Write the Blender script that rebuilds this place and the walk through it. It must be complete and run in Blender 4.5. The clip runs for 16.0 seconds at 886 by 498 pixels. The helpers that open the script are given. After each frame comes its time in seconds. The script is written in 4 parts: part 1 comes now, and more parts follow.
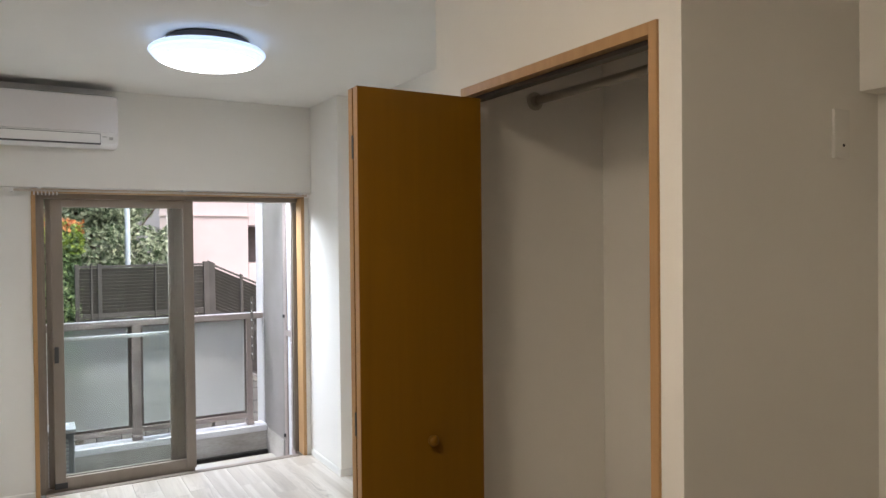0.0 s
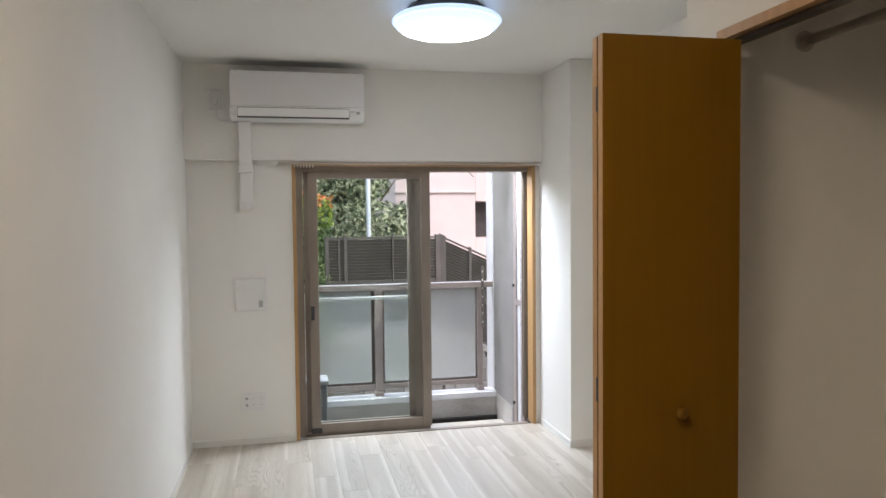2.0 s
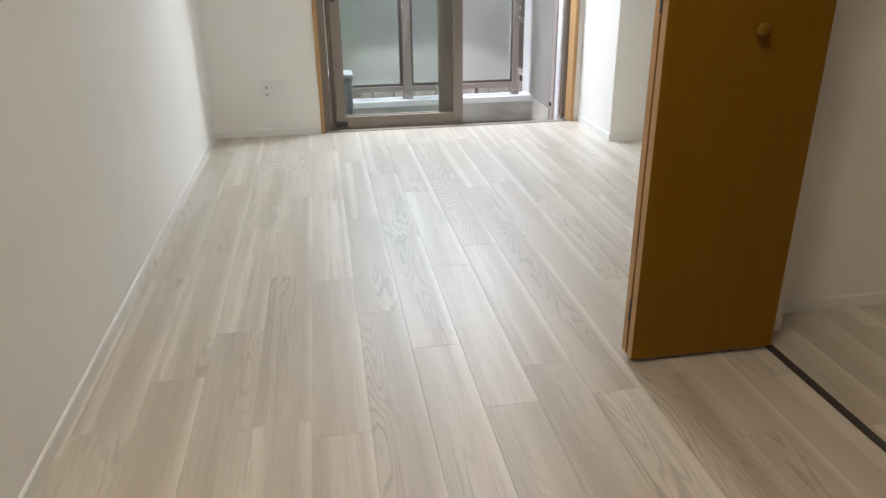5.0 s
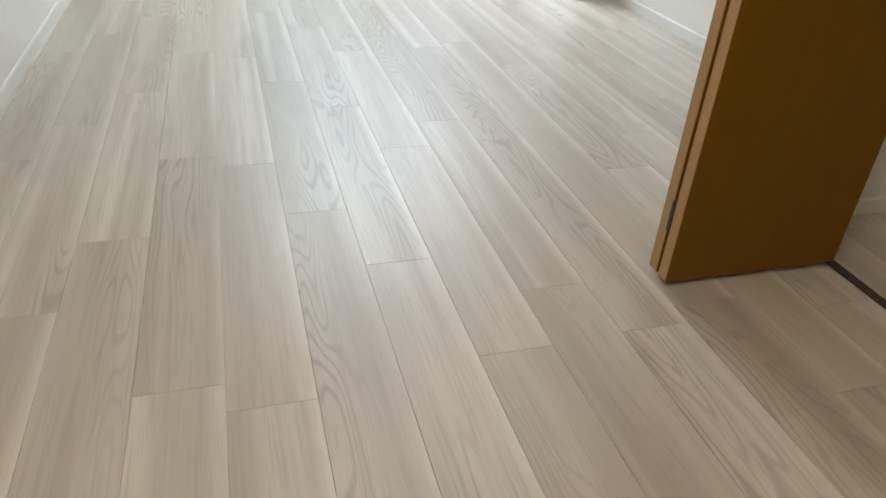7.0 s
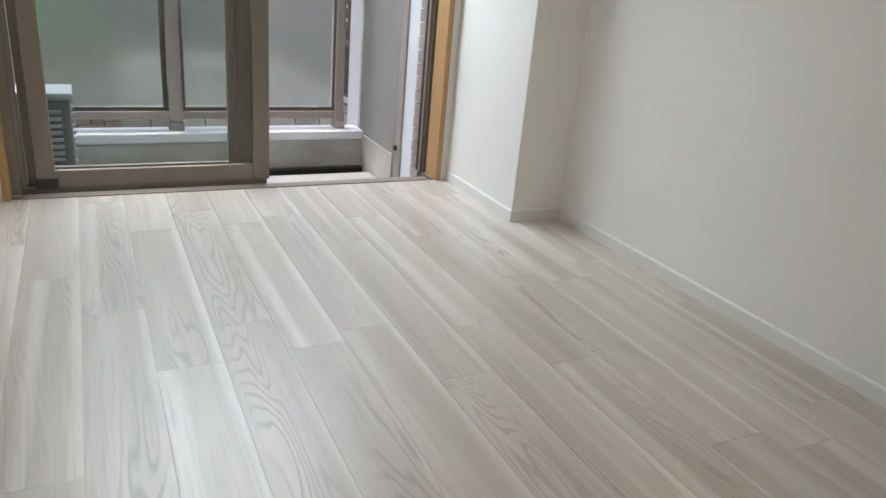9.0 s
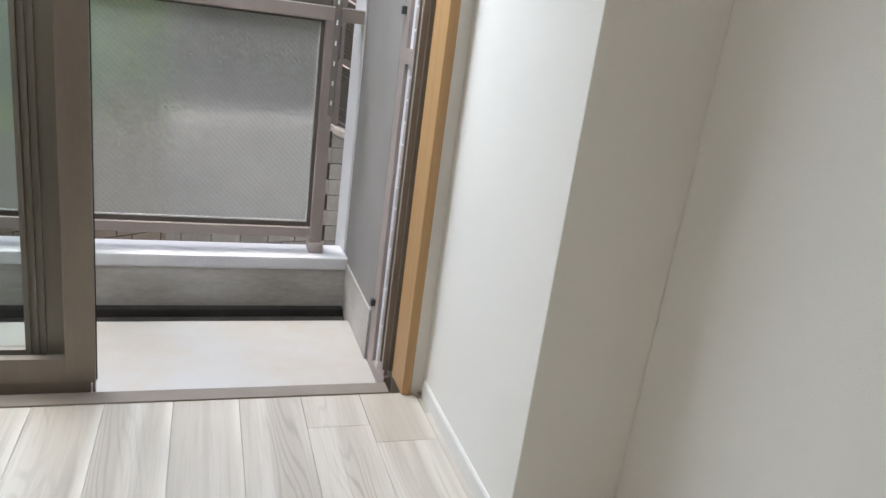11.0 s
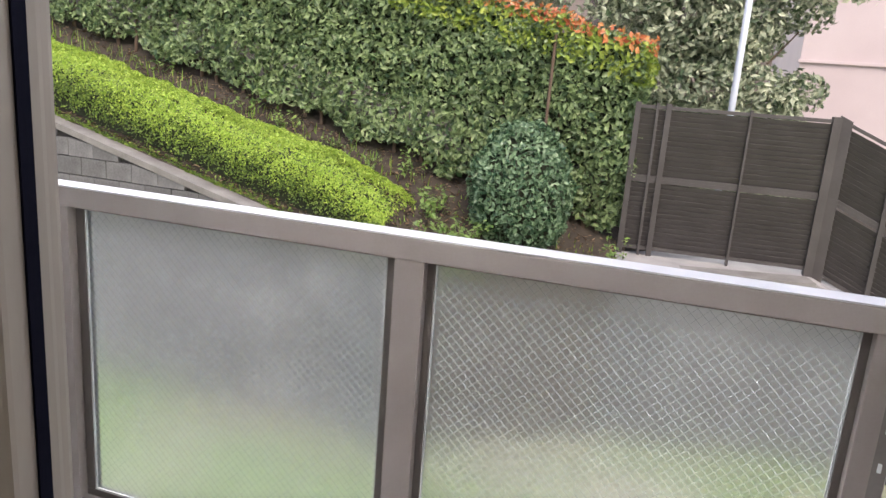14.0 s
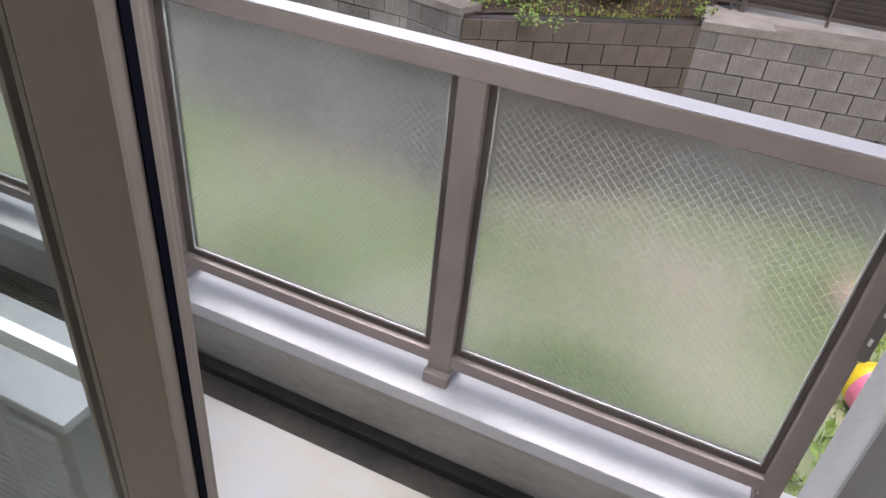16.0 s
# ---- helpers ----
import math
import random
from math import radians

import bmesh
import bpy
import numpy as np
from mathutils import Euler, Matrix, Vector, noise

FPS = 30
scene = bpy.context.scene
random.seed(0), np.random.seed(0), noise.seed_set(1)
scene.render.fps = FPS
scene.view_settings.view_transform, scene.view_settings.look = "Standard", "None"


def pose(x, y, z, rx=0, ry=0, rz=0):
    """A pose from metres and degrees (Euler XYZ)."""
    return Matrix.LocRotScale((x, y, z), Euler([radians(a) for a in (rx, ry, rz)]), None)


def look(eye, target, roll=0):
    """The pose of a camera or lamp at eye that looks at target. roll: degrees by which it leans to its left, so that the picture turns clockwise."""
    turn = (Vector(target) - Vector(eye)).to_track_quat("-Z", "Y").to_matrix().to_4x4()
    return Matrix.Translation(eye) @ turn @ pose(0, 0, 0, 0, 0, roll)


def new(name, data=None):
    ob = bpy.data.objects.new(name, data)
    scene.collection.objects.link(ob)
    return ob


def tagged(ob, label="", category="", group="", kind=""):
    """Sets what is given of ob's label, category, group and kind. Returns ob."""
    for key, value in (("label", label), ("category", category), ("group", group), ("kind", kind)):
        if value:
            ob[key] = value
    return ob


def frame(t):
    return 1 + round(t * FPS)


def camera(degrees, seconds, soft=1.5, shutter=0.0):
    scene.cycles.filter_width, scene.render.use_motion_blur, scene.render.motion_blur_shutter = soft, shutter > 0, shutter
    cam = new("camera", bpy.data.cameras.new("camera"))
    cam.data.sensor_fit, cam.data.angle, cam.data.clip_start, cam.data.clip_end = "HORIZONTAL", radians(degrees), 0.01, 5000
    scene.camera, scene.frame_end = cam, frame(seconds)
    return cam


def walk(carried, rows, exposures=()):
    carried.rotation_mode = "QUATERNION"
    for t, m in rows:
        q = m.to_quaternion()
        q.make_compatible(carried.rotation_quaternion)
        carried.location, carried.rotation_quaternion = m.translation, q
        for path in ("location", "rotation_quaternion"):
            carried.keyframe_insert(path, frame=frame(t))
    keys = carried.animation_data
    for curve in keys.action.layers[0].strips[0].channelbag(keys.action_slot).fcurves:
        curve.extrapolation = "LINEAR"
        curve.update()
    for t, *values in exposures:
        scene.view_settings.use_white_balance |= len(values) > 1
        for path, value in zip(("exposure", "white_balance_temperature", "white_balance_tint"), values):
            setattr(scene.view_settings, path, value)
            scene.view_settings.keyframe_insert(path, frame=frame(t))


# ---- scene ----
cam = camera(63.7, 16.0)
PATH = [
    (0, (0.667, -4.926, 1.536), (1.666, -3.194, 1.51), -0.6),
    (0.5, (0.663, -4.911, 1.534), (1.482, -3.086, 1.532), -1.1),
    (1, (0.651, -4.898, 1.531), (1.288, -3.002, 1.529), -1.1),
    (1.5, (0.646, -4.869, 1.513), (1.154, -2.935, 1.487), -0.8),
    (2, (0.642, -4.843, 1.482), (1.063, -2.89, 1.397), -0.6),
    (2.5, (0.648, -4.813, 1.441), (1.019, -2.855, 1.276), -0.6),
    (3, (0.659, -4.783, 1.396), (1.003, -2.832, 1.119), -0.7),
    (3.5, (0.66, -4.747, 1.33), (0.999, -2.818, 0.927), -0.8),
    (4, (0.666, -4.69, 1.243), (1.004, -2.792, 0.713), -0.8),
    (4.5, (0.68, -4.65, 1.171), (1.003, -2.787, 0.52), -0.9),
    (5, (0.698, -4.614, 1.101), (0.995, -2.797, 0.322), -0.7),
    (5.2, (0.704, -4.595, 1.068), (0.987, -2.803, 0.227), -0.6),
    (7.3, (0.672, -3.872, 0.841), (1.231, -2.28, -0.233), 4.4),
    (7.5, (0.693, -3.76, 0.836), (1.284, -2.153, -0.198), 4.4),
    (8, (0.733, -3.432, 0.831), (1.441, -1.807, -0.095), 5.0),
    (8.5, (0.848, -3.123, 0.868), (1.646, -1.484, 0.046), 5.1),
    (9, (0.964, -2.79, 0.881), (1.822, -1.136, 0.155), 5.2),
    (9.2, (1.025, -2.662, 0.904), (1.895, -1.003, 0.204), 5.2),
    (11.5, (1.960, -1.262, 0.938), (2.429, 0.597, 0.379), 8.1),
    (12, (1.980, -0.936, 0.988), (2.225, 0.987, 0.496), 7.5),
    (12.5, (1.981, -0.616, 1.045), (1.980, 1.335, 0.601), 6.5),
    (13, (1.933, -0.360, 1.088), (1.675, 1.580, 0.673), 5.3),
    (13.5, (1.896, -0.198, 1.151), (1.430, 1.704, 0.742), 4.3),
    (14, (1.878, -0.155, 1.247), (1.292, 1.701, 0.787), 4.4),
    (14.5, (1.873, -0.143, 1.345), (1.252, 1.668, 0.765), 4.7),
    (15, (1.876, -0.156, 1.416), (1.273, 1.590, 0.650), 5.3),
    (15.5, (1.885, -0.167, 1.445), (1.301, 1.483, 0.477), 5.8),
    (16, (1.889, -0.174, 1.446), (1.292, 1.358, 0.307), 6.3),
]
walk(cam, [(t, look(eye, target, roll)) for t, eye, target, roll in PATH], exposures=[(0, 1.75, 6400, 14), (2, 1.7, 6400, 14), (5, 1.9, 6500, 12), (7.3, 1.87, 6450, 9), (8, 1.68, 6450, 10), (9, 1.36, 6500, 12), (11.5, 1.18, 6650, 12), (12, 1.0, 6700, 12), (13, 1.13, 6600, 13), (14.5, 1.36, 6500, 15), (15, 1.24, 6280, 18), (15.5, 1.14, 6250, 20), (16, 0.94, 6600, 17)])

# ---- world and light ----
world = bpy.data.worlds.new("world")
scene.world = world
world.use_nodes = True
wn = world.node_tree.nodes
sky = wn.new("ShaderNodeTexSky")
sky.sky_type, sky.sun_disc = "NISHITA", False
sky.sun_elevation, sky.sun_rotation = radians(52), radians(150)
sky.air_density, sky.dust_density, sky.ozone_density = 0.95, 5.0, 1.0
wn["Background"].inputs["Strength"].default_value = 0.14
world.node_tree.links.new(sky.outputs[0], wn["Background"].inputs["Color"])
sun = new("sun", bpy.data.lights.new("sun", "SUN"))
sun.data.energy, sun.data.angle, sun.data.color = 1.35, radians(25), (1.0, 0.98, 0.96)
sun.matrix_world = look((-5, 9, 12), (0, 4, 0))
# added area lamp for daylight from the sky above the balcony, through the window
glow = new("window_daylight_fill", bpy.data.lights.new("window_daylight_fill", "AREA"))
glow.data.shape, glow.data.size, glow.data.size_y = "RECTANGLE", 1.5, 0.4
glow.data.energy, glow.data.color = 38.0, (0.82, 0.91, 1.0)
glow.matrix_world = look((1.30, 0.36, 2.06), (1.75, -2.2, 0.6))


# ---- materials ----
def nodes_of(name):
    m = bpy.data.materials.new(name)
    m.use_nodes = True
    return m, m.node_tree.nodes, m.node_tree.links, m.node_tree.nodes["Principled BSDF"]


def surface(name, a, b, rough=0.6, metal=0.0, scale=6.0, fine=90.0, bump=0.15, stretch=(1, 1, 1), island=0.0, piece=0.0, spec=0.5):
    """Two colours mixed by noise at two scales, with fine relief; island or piece: how much tone varies from piece to piece."""
    m, n, l, p = nodes_of(name)
    tc, mp = n.new("ShaderNodeTexCoord"), n.new("ShaderNodeMapping")
    mp.inputs["Scale"].default_value = stretch
    l.new(tc.outputs["Object"], mp.inputs["Vector"])
    big, small = n.new("ShaderNodeTexNoise"), n.new("ShaderNodeTexNoise")
    big.inputs["Scale"].default_value, small.inputs["Scale"].default_value = scale, fine
    big.inputs["Detail"].default_value = 5
    for t in (big, small):
        l.new(mp.outputs[0], t.inputs["Vector"])
    add = n.new("ShaderNodeMath")
    add.operation = "MULTIPLY_ADD"
    add.inputs[1].default_value = 0.35
    l.new(small.outputs["Fac"], add.inputs[0])
    l.new(big.outputs["Fac"], add.inputs[2])
    ramp = n.new("ShaderNodeMapRange")
    ramp.inputs["From Min"].default_value, ramp.inputs["From Max"].default_value = 0.4, 0.95
    l.new(add.outputs[0], ramp.inputs["Value"])
    mix = n.new("ShaderNodeMix")
    mix.data_type = "RGBA"
    mix.inputs["A"].default_value, mix.inputs["B"].default_value = (*a, 1), (*b, 1)
    l.new(ramp.outputs[0], mix.inputs["Factor"])
    colour = mix.outputs["Result"]
    if island or piece:
        hsv, src = n.new("ShaderNodeHueSaturation"), n.new("ShaderNodeNewGeometry" if island else "ShaderNodeObjectInfo")
        rng = n.new("ShaderNodeMapRange")
        amount = island or piece
        rng.inputs["To Min"].default_value, rng.inputs["To Max"].default_value = 1 - amount, 1 + amount
        l.new(src.outputs["Random Per Island" if island else "Random"], rng.inputs["Value"])
        l.new(rng.outputs[0], hsv.inputs["Value"])
        l.new(colour, hsv.inputs["Color"])
        colour = hsv.outputs[0]
    l.new(colour, p.inputs["Base Color"])
    p.inputs["Roughness"].default_value, p.inputs["Metallic"].default_value = rough, metal
    p.inputs["Specular IOR Level"].default_value = spec
    if bump:
        bp = n.new("ShaderNodeBump")
        bp.inputs["Strength"].default_value, bp.inputs["Distance"].default_value = bump, 0.004
        l.new(small.outputs["Fac"], bp.inputs["Height"])
        l.new(bp.outputs[0], p.inputs["Normal"])
    return m


def glass_surface(name, rough, tint=(0.95, 0.98, 0.97), bump=0.0, clear=1.0):
    m, n, l, p = nodes_of(name)
    p.inputs["Transmission Weight"].default_value, p.inputs["Roughness"].default_value = clear, rough
    p.inputs["Base Color"].default_value, p.inputs["IOR"].default_value = (*tint, 1), 1.12
    if bump:
        tc, ns, bp = n.new("ShaderNodeTexCoord"), n.new("ShaderNodeTexNoise"), n.new("ShaderNodeBump")
        ns.inputs["Scale"].default_value = 120
        bp.inputs["Strength"].default_value, bp.inputs["Distance"].default_value = bump, 0.003
        l.new(tc.outputs["Object"], ns.inputs["Vector"])
        l.new(ns.outputs["Fac"], bp.inputs["Height"])
        l.new(bp.outputs[0], p.inputs["Normal"])
    return m


def plank_surface():
    """Pale ash-look floor board: long grain, cathedral figure, light sapwood streaks, a tone for each board."""
    m, n, l, p = nodes_of("pale_wood_floor")
    tc, info = n.new("ShaderNodeTexCoord"), n.new("ShaderNodeObjectInfo")
    shift = n.new("ShaderNodeVectorMath")
    shift.operation = "MULTIPLY"
    shift.inputs[1].default_value = (7.3, 31.7, 11.1)
    l.new(info.outputs["Random"], shift.inputs[0])
    at = n.new("ShaderNodeVectorMath")
    l.new(tc.outputs["Object"], at.inputs[0])
    l.new(shift.outputs[0], at.inputs[1])

    def noise_of(scale, stretch, detail=4.0):
        mp, t = n.new("ShaderNodeMapping"), n.new("ShaderNodeTexNoise")
        mp.inputs["Scale"].default_value = stretch
        t.inputs["Scale"].default_value, t.inputs["Detail"].default_value = scale, detail
        l.new(at.outputs[0], mp.inputs["Vector"])
        l.new(mp.outputs[0], t.inputs["Vector"])
        return t.outputs["Fac"]

    def mapped(v, a, b, lo, hi):
        r = n.new("ShaderNodeMapRange")
        for k, x in zip(("From Min", "From Max", "To Min", "To Max"), (a, b, lo, hi)):
            r.inputs[k].default_value = x
        l.new(v, r.inputs["Value"])
        return r.outputs[0]

    def mixed(f, a, b):
        x = n.new("ShaderNodeMix")
        x.data_type = "RGBA"
        l.new(f, x.inputs["Factor"])
        for k, c in (("A", a), ("B", b)):
            if isinstance(c, tuple):
                x.inputs[k].default_value = (*c, 1)
            else:
                l.new(c, x.inputs[k])
        return x.outputs["Result"]

    warp = noise_of(1.0, (7.5, 0.75, 1), 2.0)
    rings = n.new("ShaderNodeMath")
    rings.operation = "MULTIPLY"
    rings.inputs[1].default_value = 165.0
    l.new(warp, rings.inputs[0])
    wave = n.new("ShaderNodeMath")
    wave.operation = "SINE"
    l.new(rings.outputs[0], wave.inputs[0])
    figure = mapped(wave.outputs[0], 0.2, 1.0, 0.0, 1.0)
    where = mapped(noise_of(1.0, (5.0, 0.5, 1), 1.0), 0.5, 0.6, 0.0, 0.8)
    both = n.new("ShaderNodeMath")
    both.operation = "MULTIPLY"
    l.new(figure, both.inputs[0])
    l.new(where, both.inputs[1])
    tone = mixed(mapped(noise_of(1.3, (5.5, 0.35, 1), 3.0), 0.36, 0.68, 0, 1), (0.43, 0.38, 0.31), (0.58, 0.53, 0.455))
    tone = mixed(both.outputs[0], tone, (0.31, 0.268, 0.218))
    tone = mixed(mapped(noise_of(1.7, (9.0, 0.14, 1), 1.0), 0.54, 0.70, 0, 0.55), tone, (0.74, 0.70, 0.63))
    tone = mixed(mapped(noise_of(2.3, (8.0, 0.3, 1), 3.0), 0.57, 0.72, 0, 0.6), tone, (0.33, 0.28, 0.225))
    tone = mixed(mapped(noise_of(9.0, (22, 0.6, 1), 3.0), 0.48, 0.72, 0, 0.4), tone, (0.33, 0.285, 0.235))
    sep = n.new("ShaderNodeSeparateXYZ")
    l.new(tc.outputs["Object"], sep.inputs[0])
    rim = n.new("ShaderNodeMath")
    rim.operation = "MULTIPLY"
    l.new(mapped(sep.outputs[0], 0.12, 0.142, 0.0, 0.62), rim.inputs[0])
    l.new(mapped(noise_of(1.0, (0.3, 1.1, 1), 2.0), 0.42, 0.56, 0.1, 1.0), rim.inputs[1])
    tone = mixed(rim.outputs[0], tone, (0.72, 0.675, 0.6))
    hsv = n.new("ShaderNodeHueSaturation")
    l.new(mapped(info.outputs["Random"], 0, 1, 0.965, 1.03), hsv.inputs["Value"])
    l.new(tone, hsv.inputs["Color"])
    l.new(hsv.outputs[0], p.inputs["Base Color"])
    l.new(mapped(noise_of(30, (3, 0.6, 1)), 0.3, 0.7, 0.36, 0.46), p.inputs["Roughness"])
    p.inputs["Specular IOR Level"].default_value = 0.85
    bp = n.new("ShaderNodeBump")
    bp.inputs["Strength"].default_value, bp.inputs["Distance"].default_value = 0.12, 0.002
    l.new(noise_of(60, (6, 0.5, 1)), bp.inputs["Height"])
    l.new(bp.outputs[0], p.inputs["Normal"])
    p.inputs["Coat Weight"].default_value, p.inputs["Coat Roughness"].default_value = 1.0, 0.42
    return m


def leaf_surface(name, a, b, rough=0.45):
    m, n, l, p = nodes_of(name)
    geo, mix = n.new("ShaderNodeNewGeometry"), n.new("ShaderNodeMix")
    mix.data_type = "RGBA"
    mix.inputs["A"].default_value, mix.inputs["B"].default_value = (*a, 1), (*b, 1)
    l.new(geo.outputs["Random Per Island"], mix.inputs["Factor"])
    l.new(mix.outputs["Result"], p.inputs["Base Color"])
    p.inputs["Roughness"].default_value = rough
    thin = n.new("ShaderNodeBsdfTranslucent")
    l.new(mix.outputs["Result"], thin.inputs["Color"])
    both = n.new("ShaderNodeMixShader")
    both.inputs[0].default_value = 0.25
    l.new(p.outputs[0], both.inputs[1])
    l.new(thin.outputs[0], both.inputs[2])
    l.new(both.outputs[0], n["Material Output"].inputs["Surface"])
    return m


def lit_surface(name, colour, strength, base=(0.85, 0.87, 0.9)):
    m, n, l, p = nodes_of(name)
    p.inputs["Base Color"].default_value = (*base, 1)
    p.inputs["Emission Color"].default_value, p.inputs["Emission Strength"].default_value = (*colour, 1), strength
    return m


WALLPAPER = surface("white_wallpaper", (0.76, 0.745, 0.705), (0.82, 0.805, 0.765), 0.85, scale=1.2, fine=420, bump=0.1, spec=0.2)
CEILING = surface("ceiling_paper", (0.77, 0.755, 0.715), (0.82, 0.81, 0.77), 0.9, scale=1.2, fine=420, bump=0.2, spec=0.2)
VINYL_TRIM = surface("white_vinyl_trim", (0.71, 0.70, 0.665), (0.76, 0.75, 0.715), 0.5, bump=0.05)
RAIL_BEIGE = surface("beige_rail", (0.42, 0.36, 0.30), (0.48, 0.42, 0.35), 0.45, bump=0.03)
AC_FRONT = surface("glossy_white_panel", (0.70, 0.68, 0.685), (0.74, 0.72, 0.725), 0.14, scale=2, bump=0.0)
PLANK = plank_surface()
SUBFLOOR = surface("floor_joint", (0.46, 0.42, 0.365), (0.52, 0.48, 0.42), 0.8)
DOOR_WOOD = surface("honey_veneer", (0.166, 0.073, 0.0012), (0.186, 0.084, 0.0016), 0.42, scale=3, fine=60, bump=0.015, stretch=(14, 14, 0.5), spec=0.28)
DOOR_EDGE = surface("pale_door_edge", (0.42, 0.25, 0.11), (0.5, 0.31, 0.15), 0.5, scale=3, fine=60, bump=0.06, stretch=(14, 14, 0.5))
CASING_WOOD = surface("oak_casing", (0.39, 0.22, 0.09), (0.47, 0.285, 0.13), 0.45, scale=3, fine=70, bump=0.08, stretch=(16, 16, 0.6))
ALUMINIUM = surface("champagne_aluminium", (0.222, 0.187, 0.158), (0.275, 0.235, 0.2), 0.42, 0.2, scale=8, fine=150, bump=0.04, stretch=(1, 1, 0.2))
HOLDER = surface("dull_taupe_bracket", (0.13, 0.112, 0.102), (0.17, 0.148, 0.136), 0.5, 0.2, scale=9, fine=200, bump=0.05)
CHANNEL_SHADE = surface("channel_shade_metal", (0.075, 0.06, 0.05), (0.1, 0.082, 0.07), 0.5, 0.2, scale=8, fine=150, bump=0.04)
RAIL_METAL = surface("taupe_rail_paint", (0.275, 0.228, 0.212), (0.325, 0.275, 0.256), 0.5, 0.1, scale=9, fine=200, bump=0.05)
SHADED_BAR = surface("shaded_brown_bar", (0.085, 0.068, 0.06), (0.11, 0.09, 0.08), 0.5, 0.1, scale=9, fine=200, bump=0.05)
BEAD = surface("sealant_bead", (0.55, 0.56, 0.56), (0.65, 0.66, 0.66), 0.5, bump=0.03)
RAIL_SHEEN = surface("rail_sheen_metal", (0.70, 0.68, 0.685), (0.76, 0.74, 0.745), 0.5, 0.8, scale=9, fine=200, bump=0.03)
RUBBER = surface("black_gasket", (0.005, 0.005, 0.009), (0.01, 0.01, 0.016), 0.95, bump=0.05, spec=0.0)
CHROME = surface("satin_steel", (0.42, 0.40, 0.36), (0.52, 0.5, 0.45), 0.32, 0.85, bump=0.03)
TRACK = surface("dark_track", (0.02, 0.015, 0.012), (0.035, 0.028, 0.022), 0.5)
PLASTIC = surface("white_plastic", (0.74, 0.73, 0.72), (0.79, 0.78, 0.77), 0.3, scale=3, bump=0.02)
UNIT_WHITE = surface("weathered_white_metal", (0.36, 0.365, 0.37), (0.43, 0.435, 0.44), 0.45, scale=3, bump=0.05)
SHADED_CASE = surface("shaded_case_metal", (0.17, 0.175, 0.18), (0.22, 0.225, 0.23), 0.5, scale=3, bump=0.05)
PLATE = surface("plate_plastic", (0.72, 0.71, 0.69), (0.77, 0.76, 0.74), 0.4, bump=0.03)
DARK_PLASTIC = surface("dark_slot", (0.03, 0.03, 0.032), (0.05, 0.05, 0.052), 0.5)
GREY_PLASTIC = surface("grey_plastic", (0.36, 0.36, 0.35), (0.42, 0.42, 0.41), 0.5, bump=0.03)
CLEAR = glass_surface("clear_glass", 0.0, (0.84, 0.88, 0.87))
FROSTED = glass_surface("frosted_wired_glass", 0.3, (0.9, 0.94, 0.95), 0.03, 0.94)
SLOT_GLINT = surface("slot_glint_metal", (0.72, 0.74, 0.74), (0.8, 0.82, 0.82), 0.3, 0.3, bump=0)
GLASS_WIRE, gn, gl, gp = nodes_of("wire_in_glass")
gt = gn.new("ShaderNodeBsdfTranslucent")
gt.inputs["Color"].default_value = (0.6, 0.63, 0.64, 1)
gl.new(gt.outputs[0], gn["Material Output"].inputs["Surface"])
CONCRETE = surface("balcony_concrete", (0.38, 0.395, 0.41), (0.36, 0.325, 0.27), 0.6, scale=2.3, fine=14, bump=0.2)
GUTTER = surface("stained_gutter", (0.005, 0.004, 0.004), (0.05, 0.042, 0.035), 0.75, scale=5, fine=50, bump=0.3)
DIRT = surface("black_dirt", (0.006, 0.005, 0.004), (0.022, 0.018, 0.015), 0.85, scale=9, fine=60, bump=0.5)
STAINED = surface("stained_parapet", (0.25, 0.23, 0.205), (0.46, 0.445, 0.425), 0.8, scale=3.2, fine=40, bump=0.25, stretch=(0.7, 1, 2.0))
WHITE_PAINT = surface("rough_white_paint", (0.54, 0.54, 0.56), (0.62, 0.62, 0.645), 0.75, scale=4, fine=150, bump=0.5)
# shade on the white balcony side wall is put into this grey
SHADE_GREY = surface("rough_shade_grey", (0.19, 0.178, 0.17), (0.24, 0.228, 0.22), 0.8, scale=3, fine=120, bump=0.22)
TILE = surface("mauve_tile", (0.25, 0.2, 0.195), (0.33, 0.27, 0.26), 0.5, piece=0.12)
GROUT = surface("grout", (0.55, 0.53, 0.5), (0.62, 0.6, 0.57), 0.9)
BLOCK = surface("weathered_block", (0.055, 0.054, 0.055), (0.21, 0.208, 0.21), 0.9, scale=3, fine=70, bump=0.6, piece=0.22)
FAR_BLOCK = surface("weathered_block_row", (0.055, 0.054, 0.055), (0.21, 0.208, 0.21), 0.9, scale=3, fine=70, bump=0.6, island=0.22)
MOSSY = surface("mossy_block", (0.045, 0.04, 0.034), (0.115, 0.102, 0.09), 0.95, scale=4, fine=70, bump=0.6, piece=0.12)
COPING = surface("concrete_coping", (0.12, 0.113, 0.105), (0.25, 0.24, 0.228), 0.9, scale=5, fine=80, bump=0.5)
LEDGE = surface("pale_ledge_concrete", (0.24, 0.235, 0.225), (0.40, 0.39, 0.38), 0.9, scale=4, fine=80, bump=0.5)
MORTAR = surface("dark_mortar", (0.025, 0.023, 0.022), (0.06, 0.056, 0.053), 0.95, bump=0.4)
SOIL = surface("leaf_litter_soil", (0.018, 0.014, 0.01), (0.07, 0.055, 0.04), 0.95, scale=14, fine=80, bump=0.9)
